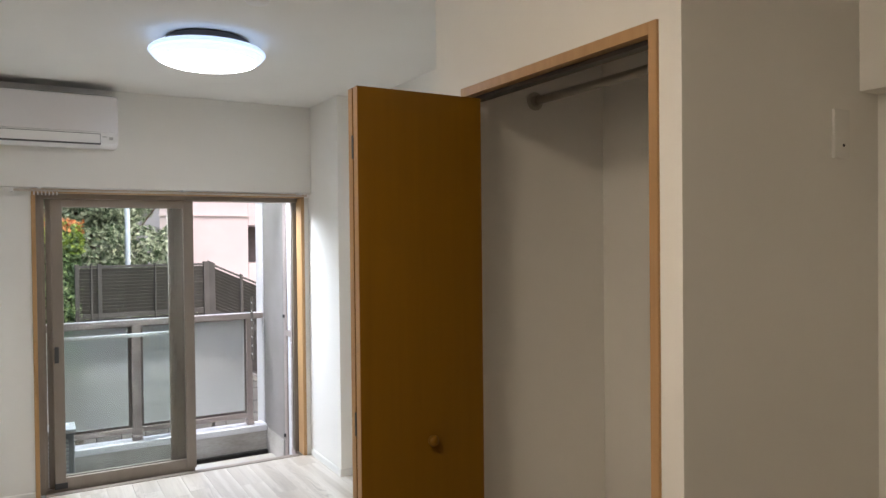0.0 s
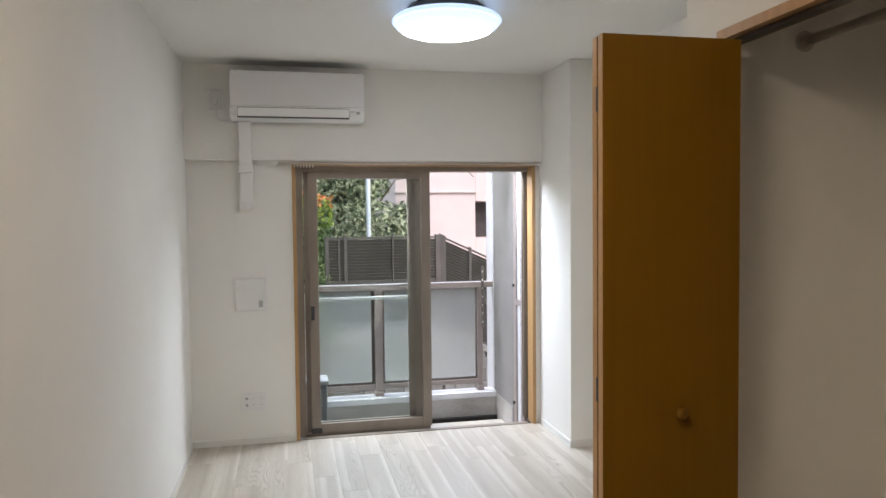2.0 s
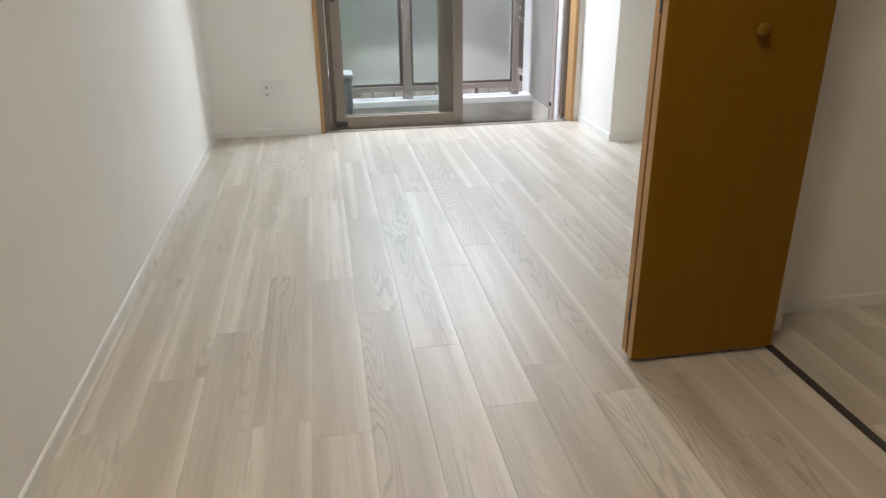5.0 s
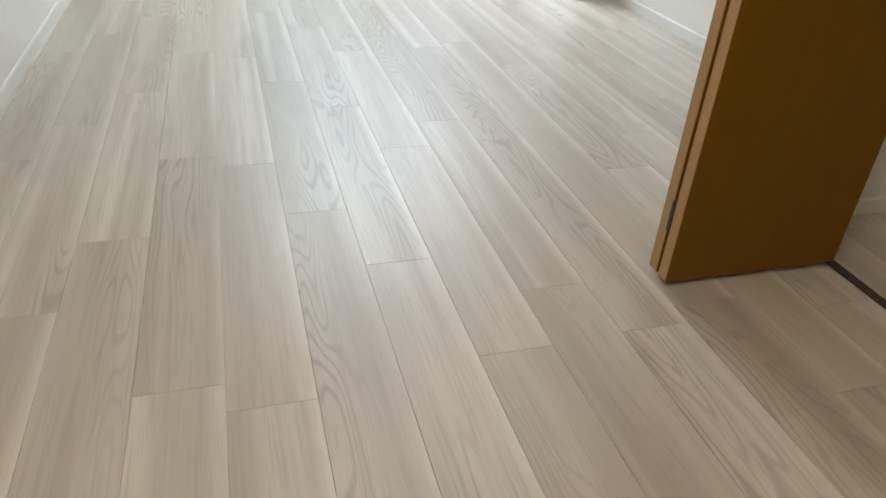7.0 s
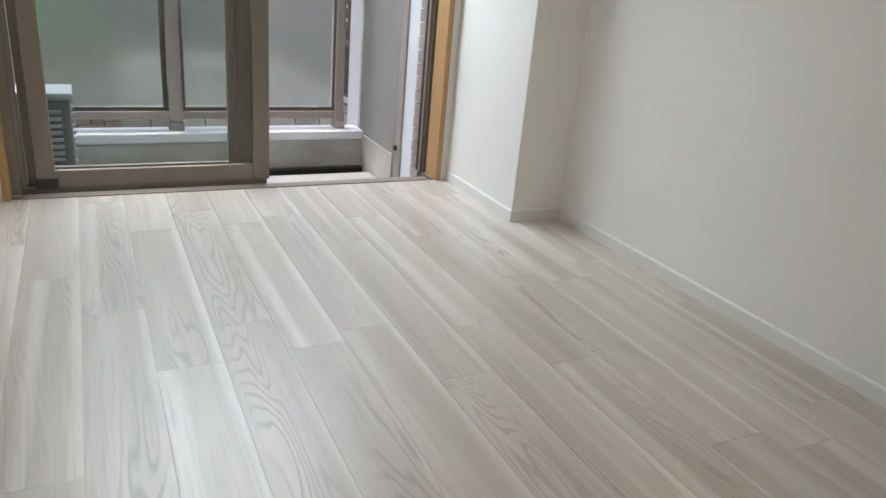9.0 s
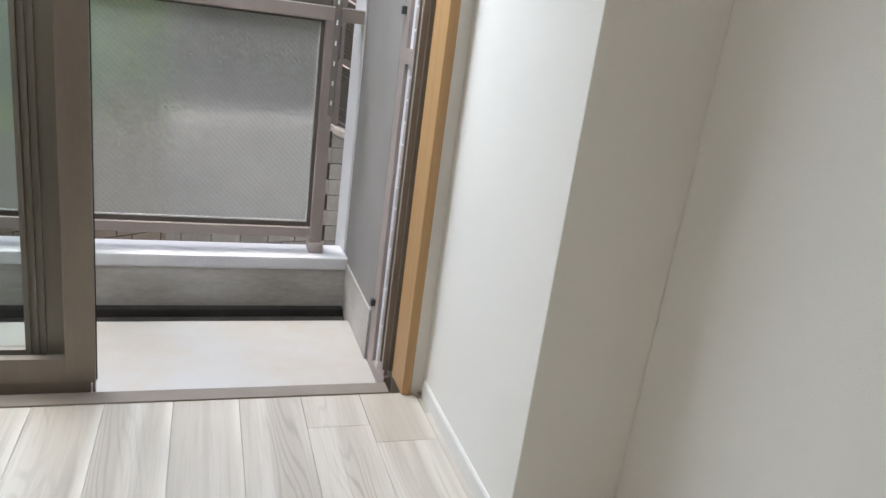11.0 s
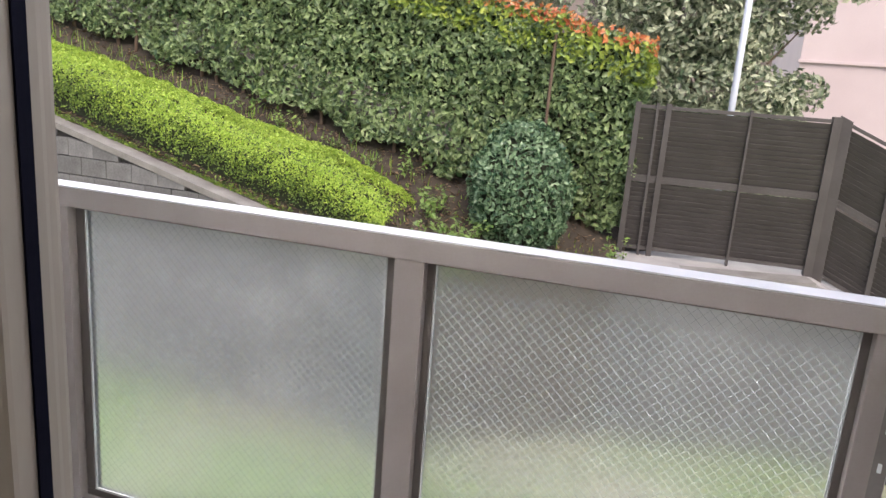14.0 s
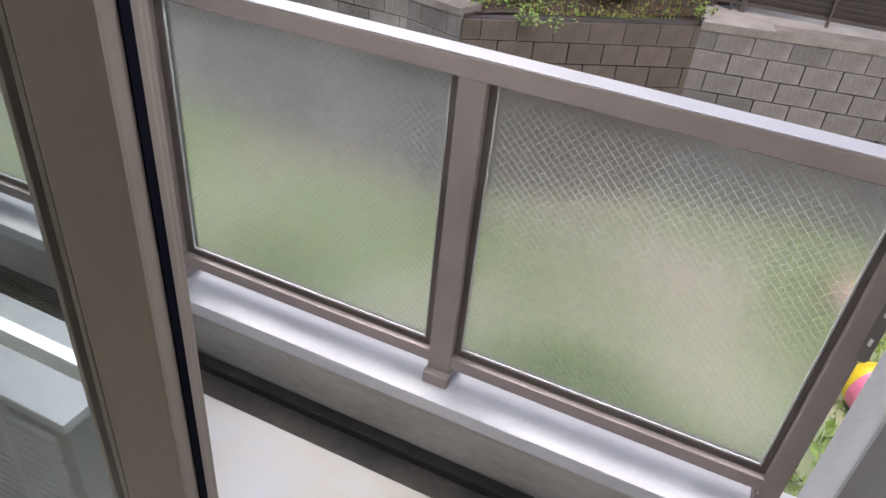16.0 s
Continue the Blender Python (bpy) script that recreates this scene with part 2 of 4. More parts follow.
LAWN = surface("patchy_lawn", (0.33, 0.28, 0.24), (0.155, 0.25, 0.10), 0.95, scale=0.9, fine=60, bump=0.6)
FENCE = surface("dark_brown_fence", (0.055, 0.049, 0.047), (0.08, 0.073, 0.07), 0.5, 0.2, scale=6, fine=90, bump=0.05)
PINK_WALL = surface("pink_render", (0.49, 0.41, 0.42), (0.57, 0.49, 0.495), 0.85, scale=0.6, fine=30, bump=0.2)
BROWN_WALL = surface("brown_render", (0.20, 0.165, 0.15), (0.26, 0.22, 0.2), 0.85, scale=0.6, fine=30, bump=0.2)
DARK_OPENING = surface("dark_recess", (0.05, 0.04, 0.04), (0.085, 0.07, 0.07), 0.6)
POLE_PAINT = surface("pale_blue_pole", (0.62, 0.68, 0.76), (0.7, 0.76, 0.83), 0.45)
BARK = surface("bark", (0.07, 0.045, 0.03), (0.14, 0.1, 0.07), 0.9, fine=40, bump=0.7)
HEDGE_LEAF = leaf_surface("hedge_leaf", (0.035, 0.08, 0.03), (0.32, 0.42, 0.19), 0.34)
HEDGE_YOUNG = leaf_surface("young_hedge_leaf", (0.19, 0.29, 0.04), (0.36, 0.43, 0.075))
RED_LEAF = leaf_surface("red_shoot", (0.42, 0.09, 0.04), (0.6, 0.28, 0.09))
# low hedge: lit top and shaded side put into two lime leaf colours
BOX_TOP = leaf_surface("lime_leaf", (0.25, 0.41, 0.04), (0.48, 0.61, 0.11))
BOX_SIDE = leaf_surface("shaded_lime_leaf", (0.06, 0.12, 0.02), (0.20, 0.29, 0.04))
BUSH_LEAF = leaf_surface("camellia_leaf", (0.03, 0.08, 0.04), (0.25, 0.37, 0.21), 0.22)
TREE_LEAF = leaf_surface("tree_leaf", (0.06, 0.105, 0.045), (0.58, 0.62, 0.44), 0.35)
GRASS_BLADE = leaf_surface("grass_blade", (0.16, 0.30, 0.03), (0.3, 0.44, 0.07))
WEED_LEAF = leaf_surface("weed_leaf", (0.10, 0.19, 0.04), (0.24, 0.36, 0.09))
LITTER = leaf_surface("dry_leaf", (0.10, 0.06, 0.03), (0.30, 0.22, 0.14), 0.8)
LAMP_SHADE = lit_surface("lamp_shade", (0.95, 0.975, 1.0), 5.4)
LAMP_EDGE = lit_surface("lamp_edge", (0.68, 0.82, 1.0), 0.34, (0.5, 0.62, 0.8))
HALL_FILL = lit_surface("hall_fill_glow", (1.0, 0.84, 0.64), 7.4)
LAMP_RING = lit_surface("lamp_ring", (0.55, 0.72, 1.0), 0.32, (0.5, 0.62, 0.8))


# ---- builders ----
def boxed(lo, hi, bevel=0.0, bm=None, m=None):
    """A box between two corners, bevelled, added to bm."""
    bm = bm or bmesh.new()
    size = [b - a for a, b in zip(lo, hi)]
    mid = [(a + b) / 2 for a, b in zip(lo, hi)]
    made = bmesh.ops.create_cube(bm, size=1, matrix=(m or Matrix()) @ Matrix.LocRotScale(mid, None, size))["verts"]
    if bevel:
        edges = list({e for v in made for e in v.link_edges})
        bmesh.ops.bevel(bm, geom=edges, offset=bevel, segments=2, affect="EDGES", profile=0.7)
    return bm


def tube(a, b, r, bm=None, sides=16, r2=None):
    bm = bm or bmesh.new()
    a, b = Vector(a), Vector(b)
    turn = (b - a).to_track_quat("Z", "Y").to_matrix().to_4x4()
    bmesh.ops.create_cone(bm, cap_ends=True, segments=sides, radius1=r, radius2=r if r2 is None else r2, depth=(b - a).length,
                          matrix=Matrix.Translation((a + b) / 2) @ turn)
    return bm


def lathe(profile, centre, bm=None, steps=48):
    """Turns (radius, height) rows round the vertical through centre."""
    bm = bm or bmesh.new()
    rings = [[bm.verts.new((centre[0] + r * math.cos(2 * math.pi * k / steps), centre[1] + r * math.sin(2 * math.pi * k / steps), centre[2] + h))
              for k in range(steps)] for r, h in profile]
    for a, b in zip(rings, rings[1:]):
        for k in range(steps):
            bm.faces.new((a[k], a[(k + 1) % steps], b[(k + 1) % steps], b[k]))
    bm.faces.new(rings[0][::-1])
    bm.faces.new(rings[-1])
    bmesh.ops.recalc_face_normals(bm, faces=bm.faces)
    return bm


def mesh_from(name, bm, material, smooth=False):
    me = bpy.data.meshes.new(name)
    bm.to_mesh(me)
    bm.free()
    me.materials.append(material)
    if smooth:
        me.shade_smooth()
    return me


def part(name, bm, material, parent, label="", smooth=False):
    ob = new(name, mesh_from(name, bm, material, smooth))
    ob.parent = parent
    return tagged(ob, label)


def thing(name, label, category, group="", at=(0, 0, 0), turn=0):
    ob = new(name)
    ob.empty_display_size = 0.1
    ob.matrix_world = pose(*at, 0, 0, turn)
    return tagged(ob, label, category, group)


def structure(name, bm, material, label, category="wall", smooth=False):
    return tagged(new(name, mesh_from(name, bm, material, smooth)), label, category, kind="structure")


def piece(name, me, parent, m):
    ob = new(name, me)
    ob.parent = parent
    ob.matrix_basis = m
    return ob


def leaves(name, spots, normals, size, material, parent, seed, spread=0.9, label=""):
    """Many small folded leaves, one at each spot, leaning about its normal."""
    rng = np.random.default_rng(seed)
    k = len(spots)
    n = normals + rng.normal(0, spread, (k, 3))
    n /= np.linalg.norm(n, axis=1, keepdims=True)
    u = np.cross(n, rng.normal(0, 1, (k, 3)))
    u /= np.linalg.norm(u, axis=1, keepdims=True)
    v = np.cross(n, u)
    s = size * rng.uniform(0.6, 1.25, (k, 1))
    tip, tail, w = spots + u * s, spots - u * s, v * s * 0.5
    up = n * s * 0.18
    verts = np.stack([tail, spots + w + up, tip, spots - w + up], 1).reshape(-1, 3)
    faces = [f for q in range(k) for f in ((4 * q, 4 * q + 1, 4 * q + 2), (4 * q, 4 * q + 2, 4 * q + 3))]
    me = bpy.data.meshes.new(name)
    me.from_pydata(verts.tolist(), [], faces)
    me.materials.append(material)
    ob = new(name, me)
    ob.parent = parent
    return tagged(ob, label)


# ---- room shell ----
CEIL, RIGHT, CX = 2.48, 2.615, 1.942
BEAM_Y, BEAM_Z = -0.07, 1.872
PIL_X, PIL_Y = 2.392, -0.58
BACK = -7.2
GROUND = -2.92          # level of the garden
WIN_L, WIN_R, WIN_T = 0.69, 2.335, 1.845     # clear opening between the wooden casings

structure("wall_left", boxed((-0.15, BACK, -0.02), (0, 0.2, CEIL)), WALLPAPER, "white textured wallpaper on the long plain wall")
bm = boxed((0.0, 0, -0.02), (WIN_L - 0.024, 0.2, CEIL))
boxed((WIN_L - 0.024, 0, WIN_T + 0.024), (WIN_R + 0.024, 0.2, CEIL), bm=bm)
boxed((WIN_R + 0.024, 0, -0.02), (RIGHT + 0.15, 0.2, CEIL), bm=bm)
structure("wall_window", bm, WALLPAPER, "white textured wallpaper round the balcony window")
structure("beam_window", boxed((0.0, BEAM_Y, BEAM_Z), (PIL_X, 0.0, CEIL), 0.004), WALLPAPER, "white papered beam over the balcony window", "beam")
structure("pillar", boxed((PIL_X, PIL_Y, -0.02), (RIGHT, 0.0, CEIL), 0.003), WALLPAPER, "white papered corner pillar beside the window", "pillar")
structure("wall_right", boxed((RIGHT, -2.68, -0.02), (RIGHT + 0.15, 0.0, CEIL)), WALLPAPER, "white textured wallpaper on the plain right wall")
# closet block
C0, C1, D0, D1 = -3.80, -2.68, -3.707, -2.885     # outer ends; clear opening
CLO_T = 2.015
structure("wall_closet_end", boxed((CX, C1 - 0.1, -0.02), (RIGHT + 0.15, C1, CEIL)), WALLPAPER, "white papered end wall of the closet")
structure("wall_closet_far", boxed((CX, D1 + 0.0265, -0.02), (CX + 0.09, C1 - 0.1, CLO_T + 0.03)), WALLPAPER, "white papered wall beyond the closet opening")
structure("wall_closet_reveal", boxed((CX + 0.052, D1 + 0.003, -0.02), (CX + 0.09, D1 + 0.0264, CLO_T + 0.03)), WALLPAPER, "white papered reveal of the closet opening")
structure("wall_closet_head", boxed((CX, C0, CLO_T + 0.03), (CX + 0.09, C1 - 0.1, CEIL)), WALLPAPER, "white papered wall over the closet opening")
structure("wall_closet_side", boxed((CX, C0, -0.02), (CX + 0.09, D0 - 0.0262, CLO_T + 0.03)), WALLPAPER, "white papered wall beside the closet opening")
structure("wall_closet_near", boxed((CX + 0.09, C0, -0.02), (2.73, C0 + 0.08, CEIL)), WALLPAPER, "white papered wall at the closet's near end, in shade")
structure("wall_closet_back", boxed((RIGHT + 0.03, C0 + 0.08, -0.02), (RIGHT + 0.15, C1 - 0.1, CEIL)), WALLPAPER, "white papered closet back wall")
structure("wall_hall", boxed((2.73, BACK, -0.02), (2.88, C0 + 0.08, CEIL)), WALLPAPER, "white papered wall of the hall")
structure("beam_hall", boxed((2.64, BACK, 1.93), (2.73, C0, CEIL), 0.003), WALLPAPER, "white papered beam along the hall wall", "beam")
structure("wall_back", boxed((-0.15, BACK - 0.15, -0.02), (2.88, BACK, CEIL)), WALLPAPER, "white papered back wall")
structure("ceiling", boxed((-0.15, BACK - 0.15, CEIL), (2.95, 0.2, CEIL + 0.15)), CEILING, "white papered ceiling", "ceiling")

# skirting
def skirting(name, a, b, out):
    a, b, out = Vector((*a, 0)), Vector((*b, 0)), Vector((*out, 0))
    bm = bmesh.new()
    rows = ((0, 0), (0.006, 0), (0.006, 0.039), (0.003, 0.044), (0, 0.046))
    v = [[bm.verts.new(p + out * d + Vector((0, 0, z))) for d, z in rows] for p in (a, b)]
    for k in range(len(rows) - 1):
        bm.faces.new((v[0][k], v[1][k], v[1][k + 1], v[0][k + 1]))
    for e in v:
        bm.faces.new(e)
    bmesh.ops.recalc_face_normals(bm, faces=bm.faces)
    structure(name, bm, VINYL_TRIM, "low white vinyl skirting along the wall", "baseboard")


skirting("baseboard_left", (0, BACK), (0, 0), (1, 0))
skirting("baseboard_window", (0.007, 0), (WIN_L - 0.026, 0), (0, -1))
skirting("baseboard_pillar_side", (PIL_X, -0.02), (PIL_X, PIL_Y), (-1, 0))
skirting("baseboard_pillar", (PIL_X - 0.007, PIL_Y), (RIGHT, PIL_Y), (0, -1))
skirting("baseboard_right", (RIGHT, PIL_Y - 0.007), (RIGHT, C1), (-1, 0))
skirting("baseboard_closet_end", (CX, C1), (RIGHT, C1), (0, 1))
skirting("baseboard_closet_far", (CX + 0.095, C1 - 0.1), (RIGHT + 0.03, C1 - 0.1), (0, -1))
skirting("baseboard_closet_back", (RIGHT + 0.03, C1 - 0.107), (RIGHT + 0.03, C0 + 0.08), (-1, 0))
skirting("baseboard_closet_near", (CX, C0), (2.73, C0), (0, -1))
skirting("baseboard_hall", (2.73, C0), (2.73, BACK), (-1, 0))


structure("foundation", boxed((-0.1, BACK - 0.1, GROUND), (2.85, -0.02, -0.055)), SHADE_GREY, "plain rendered foundation under the room")


# ---- window ----
win = thing("window_1", "two-leaf sliding balcony window slid open, oak casing, champagne aluminium", "window")
win["kind"] = "structure"
bm = boxed((WIN_L - 0.024, -0.012, 0.0), (WIN_L, 0.055, WIN_T + 0.024), 0.002)
part("casing_jamb", bm, CASING_WOOD, win, "oak-coloured casing jamb")
part("casing_jamb", boxed((WIN_R, -0.012, 0.0), (WIN_R + 0.024, 0.098, WIN_T + 0.024), 0.002), CASING_WOOD, win, "oak-coloured casing jamb")
part("casing_head", boxed((WIN_L, -0.012, WIN_T), (WIN_R, 0.055, WIN_T + 0.024), 0.002), CASING_WOOD, win, "oak-coloured casing head")
bm = boxed((WIN_L - 0.024, 0.057, 0.0), (WIN_L + 0.03, 0.215, WIN_T), 0.002)
boxed((WIN_L + 0.03, 0.075, 0.0), (WIN_L + 0.045, 0.09, WIN_T), bm=bm)
boxed((WIN_L + 0.03, 0.125, 0.0), (WIN_L + 0.045, 0.14, WIN_T), bm=bm)
part("frame_jamb", bm, ALUMINIUM, win)
# shade in the deep frame channel is put into this dark lining
part("jamb_channel", boxed((WIN_R + 0.006, 0.099, 0.0), (WIN_R + 0.024, 0.118, WIN_T)), CHANNEL_SHADE, win, "recessed channel of the frame, shade put into its colour")
bm = boxed((WIN_R - 0.006, 0.118, 0.0), (WIN_R + 0.024, 0.205, WIN_T), 0.002)
boxed((WIN_R - 0.02, 0.125, 0.0), (WIN_R - 0.006, 0.14, WIN_T), bm=bm)
boxed((WIN_R - 0.016, 0.175, 0.0), (WIN_R - 0.006, 0.185, WIN_T), bm=bm)
part("frame_jamb", bm, ALUMINIUM, win)
part("frame_head", boxed((WIN_L + 0.03, 0.057, WIN_T - 0.03), (WIN_R - 0.006, 0.205, WIN_T + 0.02), 0.002), ALUMINIUM, win)
bm = boxed((WIN_L + 0.03, 0.0005, -0.02), (WIN_R - 0.03, 0.05, 0.004), 0.001)
boxed((WIN_L + 0.03, 0.05, -0.25), (WIN_R - 0.03, 0.21, -0.11), bm=bm)
boxed((WIN_L + 0.03, 0.078, -0.11), (WIN_R - 0.03, 0.086, -0.018), bm=bm)
boxed((WIN_L + 0.03, 0.13, -0.11), (WIN_R - 0.03, 0.138, -0.055), bm=bm)
boxed((WIN_L + 0.03, 0.072, -0.11), (1.6, 0.094, 0.0195), bm=bm)
boxed((WIN_L + 0.03, 0.123, -0.11), (1.6, 0.145, 0.0195), bm=bm)
part("sill_track", bm, ALUMINIUM, win, "aluminium sill with running tracks")


def sash(x0, x1, y, name, stile, bar=False):
    """A glazed sliding leaf."""
    z0, z1, d = 0.02, WIN_T - 0.032, 0.029
    s = part(name, boxed((x1 - stile, y, z0), (x1, y + d, z1), 0.003), ALUMINIUM, win, "aluminium sliding leaf")
    part("stile", boxed((x0, y, z0), (x0 + 0.062, y + d, z1), 0.003), ALUMINIUM, s)
    part("top_rail", boxed((x0 + 0.062, y + 0.002, z1 - 0.05), (x1 - stile, y + d - 0.002, z1), 0.002), ALUMINIUM, s)
    part("bottom_rail", boxed((x0 + 0.062, y + 0.002, z0), (x1 - stile, y + d - 0.002, z0 + 0.062), 0.002), ALUMINIUM, s)
    g = part("pane", boxed((x0 + 0.058, y + 0.014, z0 + 0.058), (x1 - stile + 0.004, y + 0.019, z1 - 0.046)), CLEAR, s)
    g.visible_shadow = False
    bm = boxed((x1 - 0.004, y + 0.013, z0), (x1 + 0.0015, y + 0.020, z1))
    part("brush_strip", bm, RUBBER, s, "black weather strip")
    if bar:
        part("cross_bar", boxed((x0 + 0.062, y + d + 0.002, 0.915), (x1 - stile + 0.03, y + d + 0.016, 0.94), 0.004), PLATE, s, "pale guard bar across the leaf")
        part("bar_end", tube((x1 - stile + 0.03, y + d + 0.001, 0.927), (x1 - stile + 0.03, y + d + 0.024, 0.927), 0.016), GREY_PLASTIC, s)
    return s


front = sash(WIN_L + 0.08, 1.61, 0.066, "sliding_leaf", 0.064)
part("latch", boxed((WIN_L + 0.088, 0.052, 0.80), (WIN_L + 0.112, 0.066, 0.90), 0.004), DARK_PLASTIC, front, "dark crescent latch")
part("shoe", boxed((WIN_L + 0.078, 0.06, 0.019), (WIN_L + 0.15, 0.066, 0.055), 0.002), DARK_PLASTIC, front)
outer_leaf = sash(WIN_L + 0.05, 1.562, 0.117, "sliding_leaf", 0.105, True)
for x in (1.465, 1.481, 1.497):
    part("rib", boxed((x, 0.1085, 0.03), (x + 0.006, 0.1165, WIN_T - 0.04), 0.001), ALUMINIUM, outer_leaf)

rail = thing("curtain_rail", "slim beige double curtain rail with white runners", "curtain rail")
part("track", boxed((0.575, -0.05, 1.849), (2.36, -0.036, 1.861), 0.003), RAIL_BEIGE, rail)
part("track", boxed((0.575, -0.083, 1.849), (2.36, -0.069, 1.861), 0.003), RAIL_BEIGE, rail)
for x in (0.70, 1.52, 2.3):
    part("bracket", boxed((x, -0.09, 1.862), (x + 0.02, -0.0, 1.872), 0.002), PLATE, rail)
for k in range(8):
    part("runner", boxed((0.66 + 0.02 * k, -0.05, 1.828), (0.668 + 0.02 * k, -0.038, 1.847), 0.002), PLATE, rail)
part("end_stop", boxed((0.56, -0.088, 1.842), (0.58, -0.03, 1.866), 0.004), PLASTIC, rail)
part("end_stop", boxed((2.356, -0.088, 1.842), (2.37, -0.03, 1.866), 0.004), PLASTIC, rail)


# ---- closet ----
closet = thing("closet_frame", "oak-coloured frame round the open closet", "door frame")
closet["kind"] = "structure"
part("jamb", boxed((CX - 0.008, D0 - 0.026, 0), (CX + 0.098, D0, CLO_T + 0.03), 0.002), CASING_WOOD, closet)
part("jamb", boxed((CX - 0.008, D1, 0), (CX + 0.05, D1 + 0.026, CLO_T + 0.03), 0.002), CASING_WOOD, closet)
part("head", boxed((CX - 0.008, D0, CLO_T), (CX + 0.098, D1, CLO_T + 0.03), 0.002), CASING_WOOD, closet)
part("top_track", boxed((CX + 0.02, D0, CLO_T - 0.014), (CX + 0.055, D1, CLO_T - 0.001)), TRACK, closet, "dark metal top track")
part("floor_track", boxed((CX - 0.012, D0, 0.0015), (CX + 0.012, D1 - 0.06, 0.0045)), TRACK, closet, "dark metal floor track")

fold = thing("folding_door", "honey-brown folding closet door standing folded open", "door")
for y0, y1 in ((-2.98, -2.951), (-2.942, -2.913)):
    leaf = part("door_leaf", boxed((1.5035, y0, 0.014), (1.935, y1, 1.993), 0.0015), DOOR_WOOD, fold, "honey-brown veneered leaf")
    part("edge_band", boxed((1.502, y0 + 0.001, 0.016), (1.504, y1 - 0.001, 1.991)), DOOR_EDGE, leaf, "paler wooden edge band")
    part("edge_band", boxed((1.9345, y0 + 0.001, 0.016), (1.9365, y1 - 0.001, 1.991)), DOOR_EDGE, leaf, "paler wooden edge band")
for z in (0.12, 0.95, 1.78):
    part("hinge", boxed((1.4995, -2.952, z), (1.518, -2.941, z + 0.07), 0.001), DARK_PLASTIC, fold, "dark hinge")
knob = lathe([(0.006, 0.0), (0.008, 0.008), (0.016, 0.014), (0.018, 0.022), (0.014, 0.03), (0.004, 0.033)], (0, 0, 0), steps=24)
bmesh.ops.transform(knob, matrix=pose(1.737, -2.98, 0.913, 90), verts=knob.verts)
part("knob", knob, DOOR_WOOD, fold, "small round wooden knob", True)

rod = thing("closet_rod", "brushed steel hanging rod across the closet", "rod")
part("bar", tube((2.307, C0 + 0.08, 2.05), (2.307, C1 - 0.1, 2.05), 0.0155), CHROME, rod, smooth=True)
for y, s in ((C1 - 0.1, -1), (C0 + 0.08, 1)):
    part("flange", tube((2.307, y, 2.05), (2.307, y + s * 0.006, 2.05), 0.034, sides=32), CHROME, rod)
    part("socket", tube((2.307, y, 2.05), (2.307, y + s * 0.03, 2.05), 0.021, sides=32), CHROME, rod)


# ---- ceiling lamp and detector ----
lamp = thing("ceiling_light", "round white glass ceiling light, switched on", "ceiling light", at=(1.392, -1.50, CEIL))
part("base", lathe([(0.17, 0.0), (0.188, -0.012), (0.188, -0.046), (0.182, -0.048)], (0, 0, 0)), DARK_PLASTIC, lamp, "dark backing plate")
part("ring", lathe([(0.2, -0.046), (0.246, -0.05), (0.258, -0.06), (0.261, -0.068), (0.251, -0.072), (0.195, -0.072)], (0, 0, 0), steps=72), LAMP_RING, lamp, "pale translucent rim", True)
part("shade", lathe([(0.217, -0.106), (0.193, -0.115), (0.125, -0.128), (0.06, -0.134), (0.01, -0.135)], (0, 0, 0), steps=72), LAMP_SHADE, lamp, "glowing white dome", True)
part("shade_edge", lathe([(0.243, -0.0725), (0.251, -0.08), (0.24, -0.093), (0.217, -0.106)], (0, 0, 0), steps=72), LAMP_EDGE, lamp, "pale blue edge of the dome", True)
# unseen fill lamp, added to brighten the closet and the near end
hall = thing("hall_fill_light", "unseen warm fill light added near the hall", "ceiling light", at=(0.42, -4.1, CEIL))
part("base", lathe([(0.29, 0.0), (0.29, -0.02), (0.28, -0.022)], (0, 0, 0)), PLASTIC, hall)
part("shade", lathe([(0.28, -0.022), (0.27, -0.05), (0.19, -0.075), (0.05, -0.085)], (0, 0, 0)), HALL_FILL, hall, "warm glowing shade of the added light", True)
det = thing("smoke_detector", "small round white ceiling detector", "detector", at=(1.43, -2.2, CEIL))
part("body", lathe([(0.05, 0.0), (0.05, -0.018), (0.042, -0.03), (0.02, -0.034)], (0, 0, 0)), PLASTIC, det, smooth=True)


# ---- air conditioner ----
ac = thing("air_conditioner", "white wall-mounted split air conditioner over the window", "air conditioner", at=(0.30, BEAM_Y, 2.113))
bm = bmesh.new()
prof = ((0, 0.0), (-0.12, 0.0), (-0.175, 0.02), (-0.192, 0.05), (-0.196, 0.28), (-0.185, 0.297), (0, 0.297))
ends = [[bm.verts.new((x, y, z)) for y, z in prof] for x in (0, 0.826)]
for k in range(len(prof)):
    bm.faces.new((ends[0][k], ends[0][(k + 1) % len(prof)], ends[1][(k + 1) % len(prof)], ends[1][k]))
bm.faces.new(ends[0])
bm.faces.new(ends[1])
bmesh.ops.recalc_face_normals(bm, faces=bm.faces)
bmesh.ops.bevel(bm, geom=bm.edges[:], offset=0.006, segments=2, affect="EDGES")
part("body", bm, PLASTIC, ac)
part("front_panel", boxed((0.004, -0.204, 0.078), (0.822, -0.192, 0.29), 0.004), AC_FRONT, ac, "glossy white front panel")
part("air_slot", boxed((0.045, -0.1965, 0.006), (0.73, -0.176, 0.07)), DARK_PLASTIC, ac, "dark air outlet")
part("louvre", boxed((0.047, -0.2, 0.014), (0.728, -0.188, 0.067), 0.003), PLASTIC, ac, "closed white air louvre")
